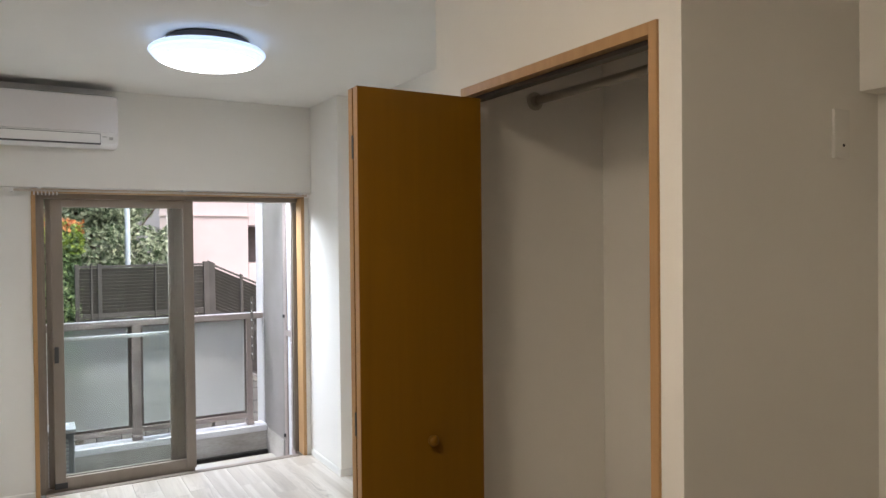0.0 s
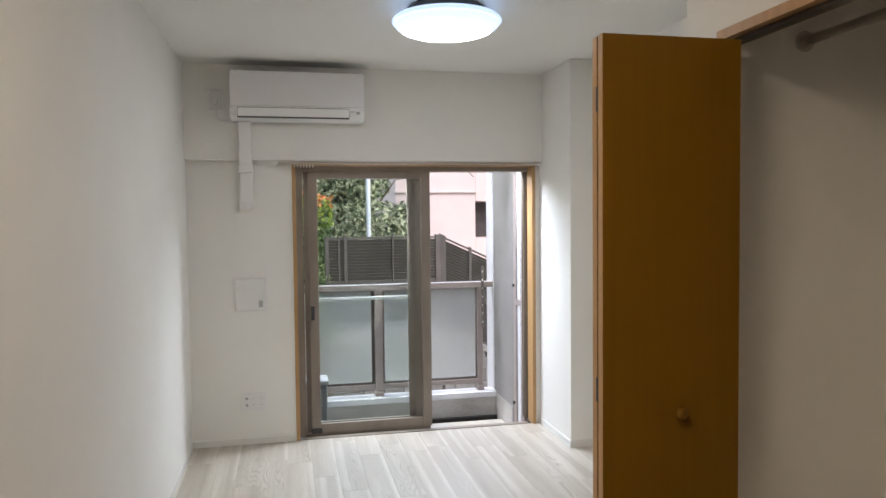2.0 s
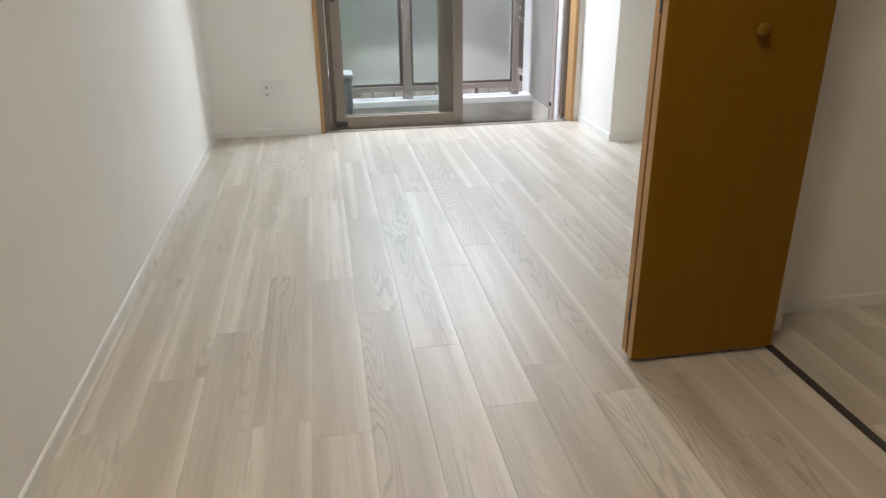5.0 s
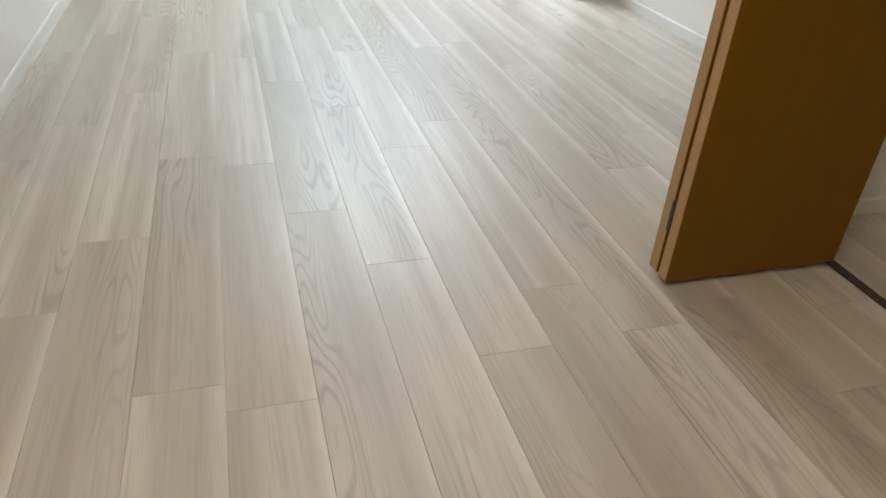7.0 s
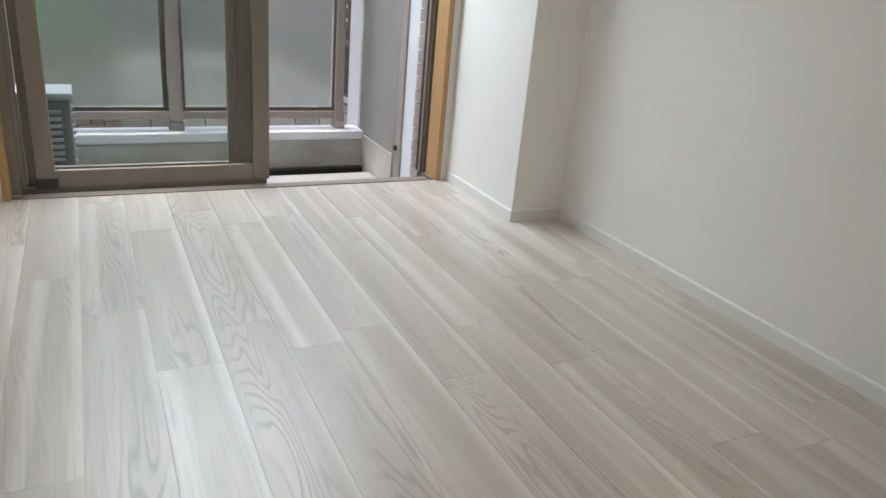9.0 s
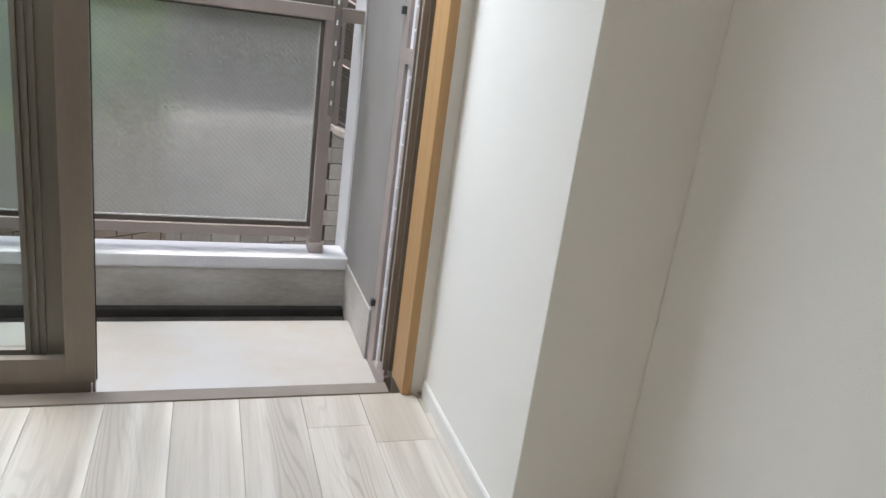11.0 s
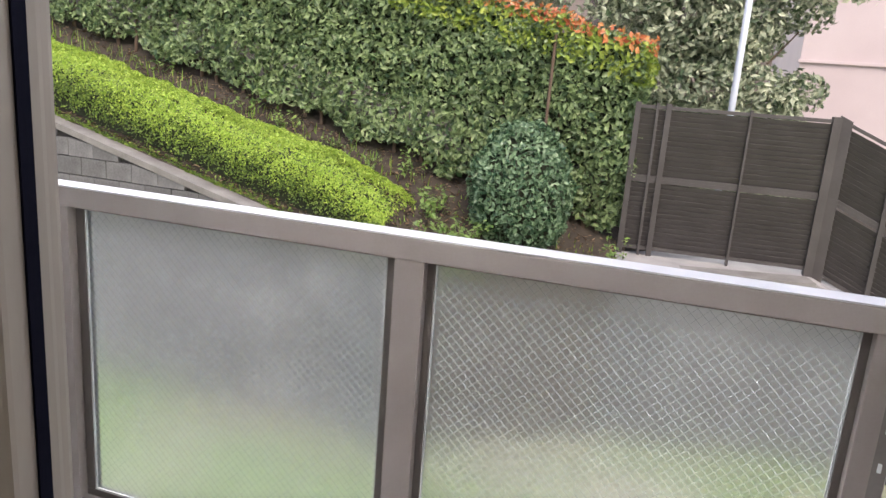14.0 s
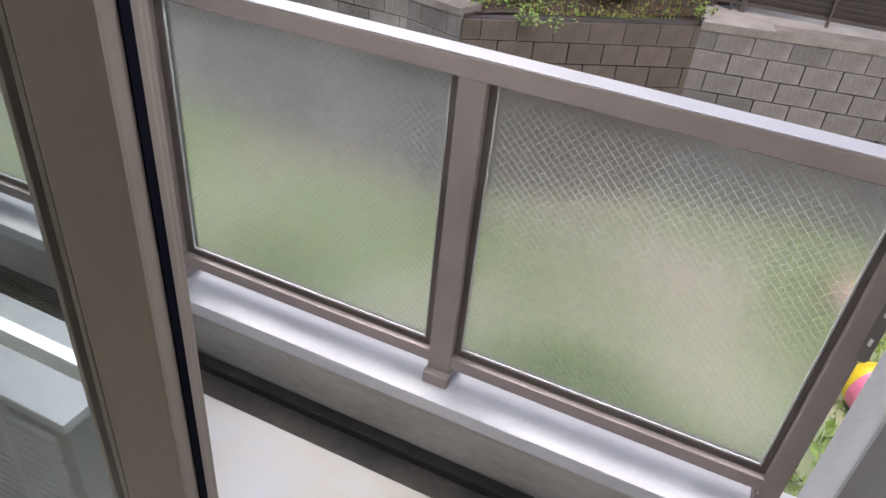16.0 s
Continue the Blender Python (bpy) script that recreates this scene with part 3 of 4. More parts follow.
part("indicator", boxed((0.775, -0.1985, 0.035), (0.797, -0.193, 0.052), 0.001), GREY_PLASTIC, ac)
part("logo_mark", boxed((0.74, -0.197, 0.05), (0.765, -0.194, 0.055)), GREY_PLASTIC, ac)
part("top_grille", boxed((0.03, -0.17, 0.297), (0.796, -0.01, 0.301)), DARK_PLASTIC, ac, "dark air inlet")
duct = thing("pipe_cover", "white plastic pipe duct running down from the air conditioner", "duct")
part("cover", boxed((0.338, -0.135, 1.80), (0.418, BEAM_Y, 2.116), 0.008), PLASTIC, duct)
part("joint", boxed((0.334, -0.138, 1.795), (0.422, 0.0, 1.835), 0.006), PLASTIC, duct)
part("cover", boxed((0.34, -0.066, 1.60), (0.416, 0.0, 1.80), 0.008), PLASTIC, duct)
bm = tube((0.378, -0.063, 1.60), (0.378, 0.0, 1.60), 0.046, sides=32)
part("wall_cap", bm, PLASTIC, duct, "rounded end cap")
sock = thing("ac_socket", "white wall socket with the air conditioner plug", "socket", at=(0.20, BEAM_Y, 2.25))
part("plate", boxed((-0.035, -0.009, -0.06), (0.035, 0, 0.06), 0.004), PLATE, sock)
part("plug", boxed((-0.014, -0.04, -0.03), (0.014, -0.009, 0.01), 0.005), PLASTIC, sock)
cv = bpy.data.curves.new("power_cord", "CURVE")
cv.dimensions, cv.bevel_depth, cv.bevel_resolution = "3D", 0.004, 3
sp = cv.splines.new("BEZIER")
sp.bezier_points.add(2)
for b, c in zip(sp.bezier_points, ((0.0, -0.035, -0.03), (0.02, -0.02, -0.12), (0.115, -0.02, -0.135))):
    b.co, b.handle_left_type, b.handle_right_type = c, "AUTO", "AUTO"
cv.materials.append(PLASTIC)
cord = new("power_cord", cv)
cord.parent = sock

# ---- wall plates ----
box = thing("wall_cover_plate", "square white plastic access plate on the wall", "cover plate", at=(0.387, 0, 0.994))
part("plate", boxed((-0.098, -0.016, -0.106), (0.098, 0, 0.106), 0.006), PLATE, box)
part("lid", boxed((-0.09, -0.02, -0.098), (0.09, -0.016, 0.098), 0.003), PLATE, box)
part("catch", boxed((0.052, -0.024, -0.082), (0.078, -0.02, -0.038), 0.003), GREY_PLASTIC, box, "grey catch")
out = thing("wall_outlet", "white three-gang wall outlet plate", "outlet", at=(0.3955, 0, 0.286))
part("plate", boxed((-0.08, -0.009, -0.062), (0.08, 0, 0.062), 0.004), PLATE, out)
for x, m in ((-0.047, GREY_PLASTIC), (0.0, None), (0.047, None)):
    unit = part("insert", boxed((x - 0.017, -0.012, -0.045), (x + 0.017, -0.009, 0.045), 0.002), PLATE, out)
    for z in (-0.022, 0.022):
        if m:
            part("socket_hole", tube((x, -0.0135, z), (x, -0.0115, z), 0.009, sides=20), m, unit)
        else:
            for dx in (-0.005, 0.005):
                part("slot", boxed((x + dx - 0.001, -0.0125, z - 0.004), (x + dx + 0.001, -0.0119, z + 0.004)), GREY_PLASTIC, unit)
plate = thing("blank_wall_plate", "plain white wall plate with a small dark button", "wall plate", at=(2.545, C0, 1.807))
part("plate", boxed((-0.035, -0.009, -0.066), (0.035, 0, 0.066), 0.004), VINYL_TRIM, plate)
part("button", tube((0.005, -0.011, -0.03), (0.005, -0.0085, -0.03), 0.004, sides=16), DARK_PLASTIC, plate)


# ---- balcony ----
BZ, PZ = -0.245, -0.035
structure("balcony_floor", boxed((-0.9, 0.212, BZ - 0.18), (2.56, 0.99, BZ), 0.004), CONCRETE, "pale stained concrete balcony floor", "floor")
bm = boxed((-0.9, 0.99, BZ - 0.18), (2.6, 1.14, BZ - 0.025))
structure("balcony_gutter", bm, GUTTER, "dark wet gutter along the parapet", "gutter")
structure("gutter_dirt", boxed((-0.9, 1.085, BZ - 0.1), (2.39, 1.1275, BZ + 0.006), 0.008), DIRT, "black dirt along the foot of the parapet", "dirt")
structure("parapet", boxed((-0.9, 1.134, -0.5), (2.40, 1.30, PZ - 0.05)), STAINED, "low stained concrete parapet", "parapet")
structure("parapet_cap", boxed((-0.9, 1.128, PZ - 0.05), (2.40, 1.30, PZ), 0.008), WHITE_PAINT, "white painted parapet cap", "parapet")
structure("parapet_edge", boxed((-0.9, 1.302, -0.5), (2.40, 1.33, PZ - 0.05), 0.004), TILE, "mauve tiled outer edge of the parapet", "parapet")
structure("wall_balcony_side", boxed((2.40, 0.642, -0.5), (2.56, 1.2, 2.35), 0.004), SHADE_GREY, "rough white painted balcony side wall, its shade put into the grey")
structure("plinth_balcony_side", boxed((2.393, 0.66, -0.5), (2.3998, 1.139, -0.055), 0.002), STAINED, "stained plinth along the balcony side wall", "plinth")
# lit end of the side wall, built as a separate whiter piece
structure("wall_balcony_end", boxed((2.392, 1.2, -0.5), (2.56, 1.41, 2.35), 0.012), WHITE_PAINT, "end of the balcony side wall, its brightness put into white paint")
structure("wall_balcony_foot", boxed((-1.05, 0.224, GROUND), (2.56, 1.29, -0.505)), SHADE_GREY, "plain rendered wall under the balcony")
structure("wall_balcony_left", boxed((-1.05, 0.2, -0.5), (-0.9, 1.41, 2.3), 0.006), WHITE_PAINT, "white painted far balcony side wall")
structure("balcony_ceiling", boxed((-1.05, 0.2, 2.35), (2.56, 1.2, 2.5)), WHITE_PAINT, "white painted slab over the balcony", "ceiling")
outer = boxed((-1.3, 0.2, GROUND), (WIN_L - 0.03, 0.222, 3.2))
boxed((WIN_L - 0.03, 0.2, WIN_T + 0.02), (WIN_R + 0.03, 0.222, 3.2), bm=outer)
boxed((WIN_R + 0.034, 0.2, GROUND), (4.2, 0.296, 3.2), bm=outer)
boxed((WIN_R + 0.02, 0.207, BZ), (WIN_R + 0.0339, 0.285, 2.0), bm=outer)
boxed((WIN_L - 0.03, 0.2, GROUND), (WIN_R + 0.03, 0.222, BZ - 0.19), bm=outer)
structure("wall_outer", outer, GROUT, "pale grout bed of the tiled outer wall")

partition = thing("balcony_partition", "white balcony partition board in a taupe metal frame", "partition")
part("frame_post", boxed((2.40, 0.572, BZ), (2.435, 0.64, 2.2), 0.003), RAIL_METAL, partition)
part("frame_post", boxed((2.40, 0.335, BZ), (2.435, 0.36, 2.2), 0.003), RAIL_METAL, partition)
part("cross_rail", boxed((2.398, 0.36, 0.79), (2.437, 0.572, 0.835), 0.003), RAIL_METAL, partition)
part("bottom_rail", boxed((2.40, 0.36, BZ), (2.435, 0.572, BZ + 0.04), 0.003), RAIL_METAL, partition)
part("board", boxed((2.412, 0.36, 0.835), (2.42, 0.572, 2.2)), WHITE_PAINT, partition)
part("board", boxed((2.412, 0.36, BZ + 0.04), (2.42, 0.572, 0.79)), WHITE_PAINT, partition)
for z in (-0.02, 0.93):
    part("bracket", boxed((2.385, 0.608, z), (2.40, 0.626, z + 0.024), 0.002), DARK_PLASTIC, partition, "small dark fixing")

railing = thing("balcony_railing", "taupe metal balcony railing with wired frosted glass panels", "railing")
RY = 1.236
grip = part("handrail", boxed((-0.9, RY - 0.03, 0.874), (2.40, RY + 0.035, 0.922), 0.004), RAIL_METAL, railing, "taupe metal handrail")
# sky's sheen on the rail top, added as a paler metal strip
part("sheen_strip", boxed((-0.9, RY - 0.0285, 0.922), (2.40, RY + 0.0335, 0.926), 0.0015), RAIL_SHEEN, grip, "sky sheen on the rail top, put into a brighter strip")
part("wall_socket", boxed((2.37, RY - 0.025, 0.875), (2.40, RY + 0.03, 0.915), 0.004), RAIL_METAL, railing)
for x, half in ((2.275, 0.024), (1.376, 0.034), (0.44, 0.026), (-0.50, 0.026)):
    post = part("post", boxed((x - half, RY - 0.028, PZ + 0.03), (x + half, RY + 0.03, 0.874), 0.003), RAIL_METAL, railing)
    part("foot", boxed((x - half - 0.004, RY - 0.052, PZ), (x + half + 0.004, RY + 0.045, PZ + 0.04), 0.006), RAIL_METAL, post)


def rail_panel(x0, x1):
    """Wired glass held by recessed bars, shade in their dark brown, over a taupe lower bar."""
    z0, z1, y0, y1 = 0.083, 0.866, RY - 0.004, RY + 0.022
    p = part("panel", boxed((x0 - 0.03, RY - 0.024, 0.024), (x1 + 0.03, RY + 0.026, 0.064), 0.003), RAIL_METAL, railing, "framed wired glass panel")
    # recess shade on these bars is put into their dark brown
    part("bottom_bar", boxed((x0 - 0.026, y0, 0.064), (x1 + 0.026, y1, z0)), SHADED_BAR, p, "recessed bar, shade put into its dark brown")
    part("top_bar", boxed((x0 - 0.026, y0, z1), (x1 + 0.026, y1, 0.8745)), SHADED_BAR, p, "recessed bar, shade put into its dark brown")
    part("side_bar", boxed((x0 - 0.026, y0, z0), (x0, y1, z1), 0.002), SHADED_BAR, p, "recessed bar, shade put into its dark brown")
    part("side_bar", boxed((x1, y0, z0), (x1 + 0.026, y1, z1), 0.002), SHADED_BAR, p, "recessed bar, shade put into its dark brown")
    bead = boxed((x0, RY - 0.001, z0), (x1, RY + 0.0035, z0 + 0.005))
    boxed((x0, RY - 0.001, z0 + 0.005), (x0 + 0.004, RY + 0.0035, z1), bm=bead)
    boxed((x1 - 0.004, RY - 0.001, z0 + 0.005), (x1, RY + 0.0035, z1), bm=bead)
    part("bead", bead, BEAD, p, "pale sealant bead round the glass")
    g = part("pane", boxed((x0 - 0.004, RY + 0.004, z0 - 0.004), (x1 + 0.004, RY + 0.011, z1 + 0.004)), FROSTED, p, "frosted wired glass")
    g.visible_shadow = False
    bm = bmesh.new()
    y, w, h, step = RY + 0.003, x1 - x0, z1 - z0, 0.0225
    for s in (1, -1):
        c = step
        while c < w + h:
            a, b = max(0, c - h), min(w, c)
            px = (lambda t: x0 + t) if s > 0 else (lambda t: x1 - t)
            p0, p1 = Vector((px(a), y, z0 + c - a)), Vector((px(b), y, z0 + c - b))
            d = (p1 - p0).normalized().cross(Vector((0, 1, 0))) * (0.0006 if s > 0 else 0.0004)
            bm.faces.new([bm.verts.new(q) for q in (p0 - d, p1 - d, p1 + d, p0 + d)])
            c += step
    part("wire_mesh", bm, GLASS_WIRE, p, "crossed wires in the glass")


rail_panel(1.427, 2.236)
rail_panel(0.494, 1.317)
rail_panel(-0.448, 0.388)

hang = thing("laundry_pole_holder", "perforated taupe metal laundry pole bracket on the railing", "bracket")
bm = bmesh.new()
arm = []
for k in range(13):
    a = math.pi * k / 12
    arm.append((0.0, 0.0115 * math.cos(a), 0.0115 * math.sin(a)))
outline = [(y, z + 0.52) for _, y, z in arm] + [(-y, -z) for _, y, z in arm]
for x in (-0.003, 0.003):
    bm.faces.new([bm.verts.new((x, y, z)) for y, z in outline])
bm.verts.ensure_lookup_table()
k = len(outline)
for q in range(k):
    bm.faces.new((bm.verts[q], bm.verts[(q + 1) % k], bm.verts[k + (q + 1) % k], bm.verts[k + q]))
bmesh.ops.recalc_face_normals(bm, faces=bm.faces)
HM = pose(2.285, 1.155, 0.54, 0, 0, 62)
hang.matrix_world = HM
part("arm", bm, HOLDER, hang)
# highlights of the slots, put in as pale solid bars
for q in range(7):
    part("slot", boxed((-0.0035, -0.0035, 0.03 + q * 0.073), (0.0036, 0.0035, 0.048 + q * 0.073), 0.001), SLOT_GLINT, hang, "slot, its highlight put in as a pale bar")
part("mount", boxed((0.003, -0.01, 0.2), (0.035, 0.01, 0.32), 0.004), HOLDER, hang)

unit = thing("outdoor_unit", "white and grey air conditioner outdoor unit on the balcony", "outdoor unit", at=(0.12, 0.43, BZ))
# the case's shade is put into a darker grey than its own
part("case", boxed((0.0, 0.0, 0.03), (0.775, 0.2, 0.515), 0.012), SHADED_CASE, unit, "pale grey metal case, shade put into its colour")
part("lid", boxed((-0.012, -0.012, 0.515), (0.787, 0.21, 0.545), 0.01), UNIT_WHITE, unit, "white lid")
for k in range(15):
    part("slat", boxed((0.03, -0.012, 0.07 + k * 0.028), (0.74, -0.001, 0.084 + k * 0.028), 0.002), UNIT_WHITE, unit)
for x in (0.14, 0.36, 0.58):
    part("grille_bar", boxed((x, -0.016, 0.06), (x + 0.022, -0.0, 0.5), 0.002), UNIT_WHITE, unit)
for k in range(16):
    part("side_rib", boxed((0.776, 0.165, 0.08 + k * 0.026), (0.785, 0.195, 0.092 + k * 0.026), 0.001), UNIT_WHITE, unit)
part("dark_intake", boxed((0.02, -0.0015, 0.06), (0.755, -0.0005, 0.5)), SHADED_CASE, unit, "dark fan opening behind the grille")
for x in (0.06, 0.62):
    part("foot", boxed((x, -0.03, 0.0), (x + 0.1, 0.23, 0.032), 0.004), GREY_PLASTIC, unit)


# ---- garden ----
# laid out at a smaller size, then enlarged about YARD by ENLARGE
YARD, ENLARGE = Vector((1.875, -0.15, 1.32)), 1.43
before_garden = set(bpy.data.objects)
GZ = -1.65
ground = structure("ground", boxed((-400, 1.45, GZ - 0.2), (400, 800, GZ)), LAWN, "patchy lawn and bare earth of the garden", "ground")
structure("ground_behind", boxed((-400, -400, GZ - 0.2), (400, 1.4499, GZ)), LAWN, "earth under and behind the house", "ground")
WT = -0.11      # top of the low part of the retaining wall
LINE = ((-5.4, 4.95), (-0.57, 4.86), (-0.05, 4.68), (1.51, 5.72), (3.06, 6.04), (5.3, 5.85))
TOPS = (None, WT, WT, WT, WT, WT - 0.95)


def cope_z(x):
    return WT + 0.02 + 0.255 * max(0.0, -0.57 - x)


def bank_z(x, y):
    z = WT - 0.02 + 0.255 * (-0.57 - x) + 0.42 * (min(y, 6.9) - 4.95)
    low = WT - 0.03 + 0.02 * noise.noise((x * 2, y * 2, 0))
    return max(z, low) + 0.03 * noise.noise((x * 3, y * 3, 1.0))


def line_y(x):
    for (xa, ya), (xb, yb) in zip(LINE[:4], LINE[1:5]):
        if xa <= x <= xb:
            return ya + (yb - ya) * (x - xa) / (xb - xa)
    return 4.97 if x < 0 else 6.4


bm = bmesh.new()
xs = [-14 + 0.2 * k for k in range(131)]
grid = []
for x in xs:
    y0 = line_y(x) + 0.12
    grid.append([bm.verts.new((x, y0 + (14 - y0) * (j / 40) ** 1.6, bank_z(x, y0 + (14 - y0) * (j / 40) ** 1.6))) for j in range(41)])
for a, b in zip(grid, grid[1:]):
    for j in range(40):
        bm.faces.new((a[j], b[j], b[j + 1], a[j + 1]))
bmesh.ops.recalc_face_normals(bm, faces=bm.faces)
structure("bank", bm, SOIL, "sloping bank of dark soil and leaf litter", "ground", True)

retaining = thing("retaining_wall", "grey concrete block retaining wall with mossy patches", "retaining wall")
retaining["kind"] = "structure"
BH, BL = 0.166, 0.28
block = boxed((0.0045, -0.02, 0.0045), (BL - 0.0045, 0.06, BH - 0.0045), 0.005)
block_mesh = mesh_from("block", block, BLOCK)
mossy_mesh = mesh_from("block", boxed((0.0045, -0.02, 0.0045), (BL - 0.0045, 0.06, BH - 0.0045), 0.005), MOSSY)
rng = random.Random(4)
jobs = []
for s, ((xa, ya), (xb, yb)) in enumerate(zip(LINE, LINE[1:])):
    d = Vector((xb - xa, yb - ya))
    ln, ang = d.length, math.degrees(math.atan2(d.y, d.x))
    m = pose(xa, ya, 0, 0, 0, ang)
    top0, top1 = (cope_z(xa) if s == 0 else TOPS[s]), TOPS[s + 1]
    bm = bmesh.new()
    core = [(0, 0.01, GZ), (ln, 0.01, GZ), (ln, 0.01, top1 - 0.02), (0, 0.01, top0 - 0.05)]
    f = [bm.verts.new(m @ Vector(c)) for c in core]
    g = [bm.verts.new(m @ Vector((c[0], 0.16, c[2]))) for c in core]
    bm.faces.new(f[::-1])
    bm.faces.new(g)
    for k in range(4):
        bm.faces.new((f[k], f[(k + 1) % 4], g[(k + 1) % 4], g[k]))
    bmesh.ops.recalc_face_normals(bm, faces=bm.faces)
    part("core", bm, MORTAR, retaining)
    if s != 2:
        bm = bmesh.new()
        a = [bm.verts.new(m @ Vector((0, y, top0 - 0.05 + z))) for y, z in ((-0.03, 0), (0.2, 0), (0.2, 0.055), (-0.03, 0.055))]
        b = [bm.verts.new(m @ Vector((ln, y, top1 - 0.03 + z))) for y, z in ((-0.03, 0), (0.2, 0), (0.2, 0.055), (-0.03, 0.055))]
        for k in range(4):
            bm.faces.new((a[k], a[(k + 1) % 4], b[(k + 1) % 4], b[k]))
        bm.faces.new(a[::-1])
        bm.faces.new(b)
        bmesh.ops.recalc_face_normals(bm, faces=bm.faces)
        part("coping", bm, COPING, retaining, "rough pale concrete coping")
    for row in range(18):
        z = WT - 0.03 - BH * (row - 7)
        x = -(row % 2) * BL / 2
        while x < ln - 0.05:
            xl, xr = max(x, 0.0), min(x + BL, ln)
            hl, hr = (min(BH, top0 - 0.05 + (top1 - top0 + 0.02) * q / ln - z + BH) for q in (xl, xr))
            if GZ - 0.1 < z - BH and xr - xl > 0.04 and max(hl, hr) > 0.03 and min(hl, hr) > 0.004:
                brown = s == 2
                whole = xr - xl > BL - 0.001 and min(hl, hr) > BH - 0.001
                jobs.append((s == 0, m @ pose(xl, 0, z - BH), brown, None if whole else (xr - xl, hl, hr)))
            x += BL


# pale concrete ledge between the wall and the fence
bm = bmesh.new()
ring = ((1.52, 5.72), (3.06, 6.08), (5.3, 5.89), (5.3, 6.8), (3.06, 6.8), (1.45, 6.5))
drop = (0, 0, 0.95, 0.95, 0, 0)
up = [bm.verts.new((x, y, WT + 0.012 - d)) for (x, y), d in zip(ring, drop)]
down = [bm.verts.new((x, y, WT - 0.15 - d)) for (x, y), d in zip(ring, drop)]
bm.faces.new((up[0], up[1], up[4], up[5]))
bm.faces.new((up[1], up[2], up[3], up[4]))
for k in range(6):
    bm.faces.new((up[k], down[k], down[(k + 1) % 6], up[(k + 1) % 6]))
bmesh.ops.recalc_face_normals(bm, faces=bm.faces)
structure("fence_ledge", bm, LEDGE, "pale concrete ledge under the fence", "ledge")

# fence on the wall
fence = thing("louvre_fence", "dark brown louvred metal fence on the retaining wall", "fence")


def fence_run(a, b, z0, z1, posts, step=0.066, slope=0.0):
    a, b = Vector((*a, 0)), Vector((*b, 0))
    ang = math.atan2(b.y - a.y, b.x - a.x)
    ln = (b - a).length
    fall = Matrix()
    fall[2][0] = slope
    m = Matrix.Translation(a) @ Matrix.Rotation(ang, 4, "Z") @ fall
    for x, w in posts:
        part("post", boxed((x - w / 2, -0.035, z0 - 0.06), (x + w / 2, 0.035, z1 + 0.02), 0.003, m=m), FENCE, fence)
    for lo, hi in ((z0 + 0.03, z0 + (z1 - z0) * 0.5 - 0.03), (z0 + (z1 - z0) * 0.5 + 0.03, z1 - 0.03)):
        part("rail", boxed((0, -0.018, lo - 0.03), (ln, 0.018, lo), 0.002, m=m), FENCE, fence)
        part("rail", boxed((0, -0.018, hi), (ln, 0.018, hi + 0.03), 0.002, m=m), FENCE, fence)
        z = lo + 0.006
        while z < hi - 0.04:
            part("slat", boxed((0, -0.004, -step * 0.64), (ln, 0.004, step * 0.64), m=m @ pose(0, 0, z + step / 2, 24)), FENCE, fence)
            z += step


fence_run((1.50, 6.24), (3.06, 6.33), -0.05, 1.196, ((0.0, 0.047), (0.16, 0.024), (0.25, 0.047), (0.9, 0.02), (1.54, 0.066)), 0.042)
fence_run((3.11, 6.34), (5.09, 6.09), -0.08, 1.19, ((0.0, 0.094), (0.39, 0.038), (0.84, 0.038), (1.3, 0.038), (1.9, 0.038)), 0.042, slope=-0.46)
fence_run((-0.4, 7.25), (1.5, 6.75), 0.0, 1.16, ((0.02, 0.05), (1.0, 0.03)), 0.042)


# hedges, bush, trees
def noisy(p, amp, freq):
    return amp * noise.noise(Vector(p) * freq)


def hedge_points(seed, k, x0, x1, y0, y1, base, top, faces):
    """Spots and normals on the front, top, right end of a clipped hedge, sunk by a random depth."""
    rng = np.random.default_rng(seed)
    spots, normals = [], []
    for face, share in faces:
        for _ in range(int(k * share)):
            u, v, d = rng.uniform(0, 1), rng.uniform(0, 1), abs(rng.normal(0, 0.05))
            if face == "front":
                x = x0 + (x1 - x0) * u
                b, t = base(x, y0), top(x)
                p, nn = (x, y0 + d, b + (t - b) * v), (0, -1, 0.25)
            elif face == "top":
                x, y = x0 + (x1 - x0) * u, y0 + (y1 - y0) * v
                p, nn = (x, y, top(x) - d * 0.7), (0, -0.2, 1)
            else:
                y = y0 + (y1 - y0) * u
                b, t = base(x1, y), top(x1)
                p, nn = (x1 - d, y, b + (t - b) * v), (1, -0.2, 0.2)
            o = noisy(p, 0.13, 2.2) + noisy(p, 0.06, 7.0)
            spots.append([p[q] + nn[q] * o for q in range(3)])
            normals.append(nn)
    return np.array(spots), np.array(normals, float)


def tall_top(x):
    return 1.70 + 0.235 * max(0, 1.5 - x)


hedge = thing("photinia_hedge", "tall clipped green hedge with red new shoots on top", "hedge")
sp_, no_ = hedge_points(11, 46000, -7.5, 1.55, 6.28, 7.0, lambda x, y: bank_z(x, y) + 0.14 + noisy((x, 0, 0), 0.2, 2.2), tall_top, (("front", 0.78), ("top", 0.15), ("side", 0.07)))
leaves("foliage", sp_, no_, 0.038, HEDGE_LEAF, hedge, 1)
sp_, no_ = hedge_points(12, 1900, -0.9, 1.57, 6.26, 7.0, lambda x, y: tall_top(x) - 0.35, tall_top, (("front", 0.7), ("top", 0.1), ("side", 0.4)))
leaves("young_foliage", sp_, no_, 0.036, HEDGE_YOUNG, hedge, 2, label="fresh yellow-green leaves")
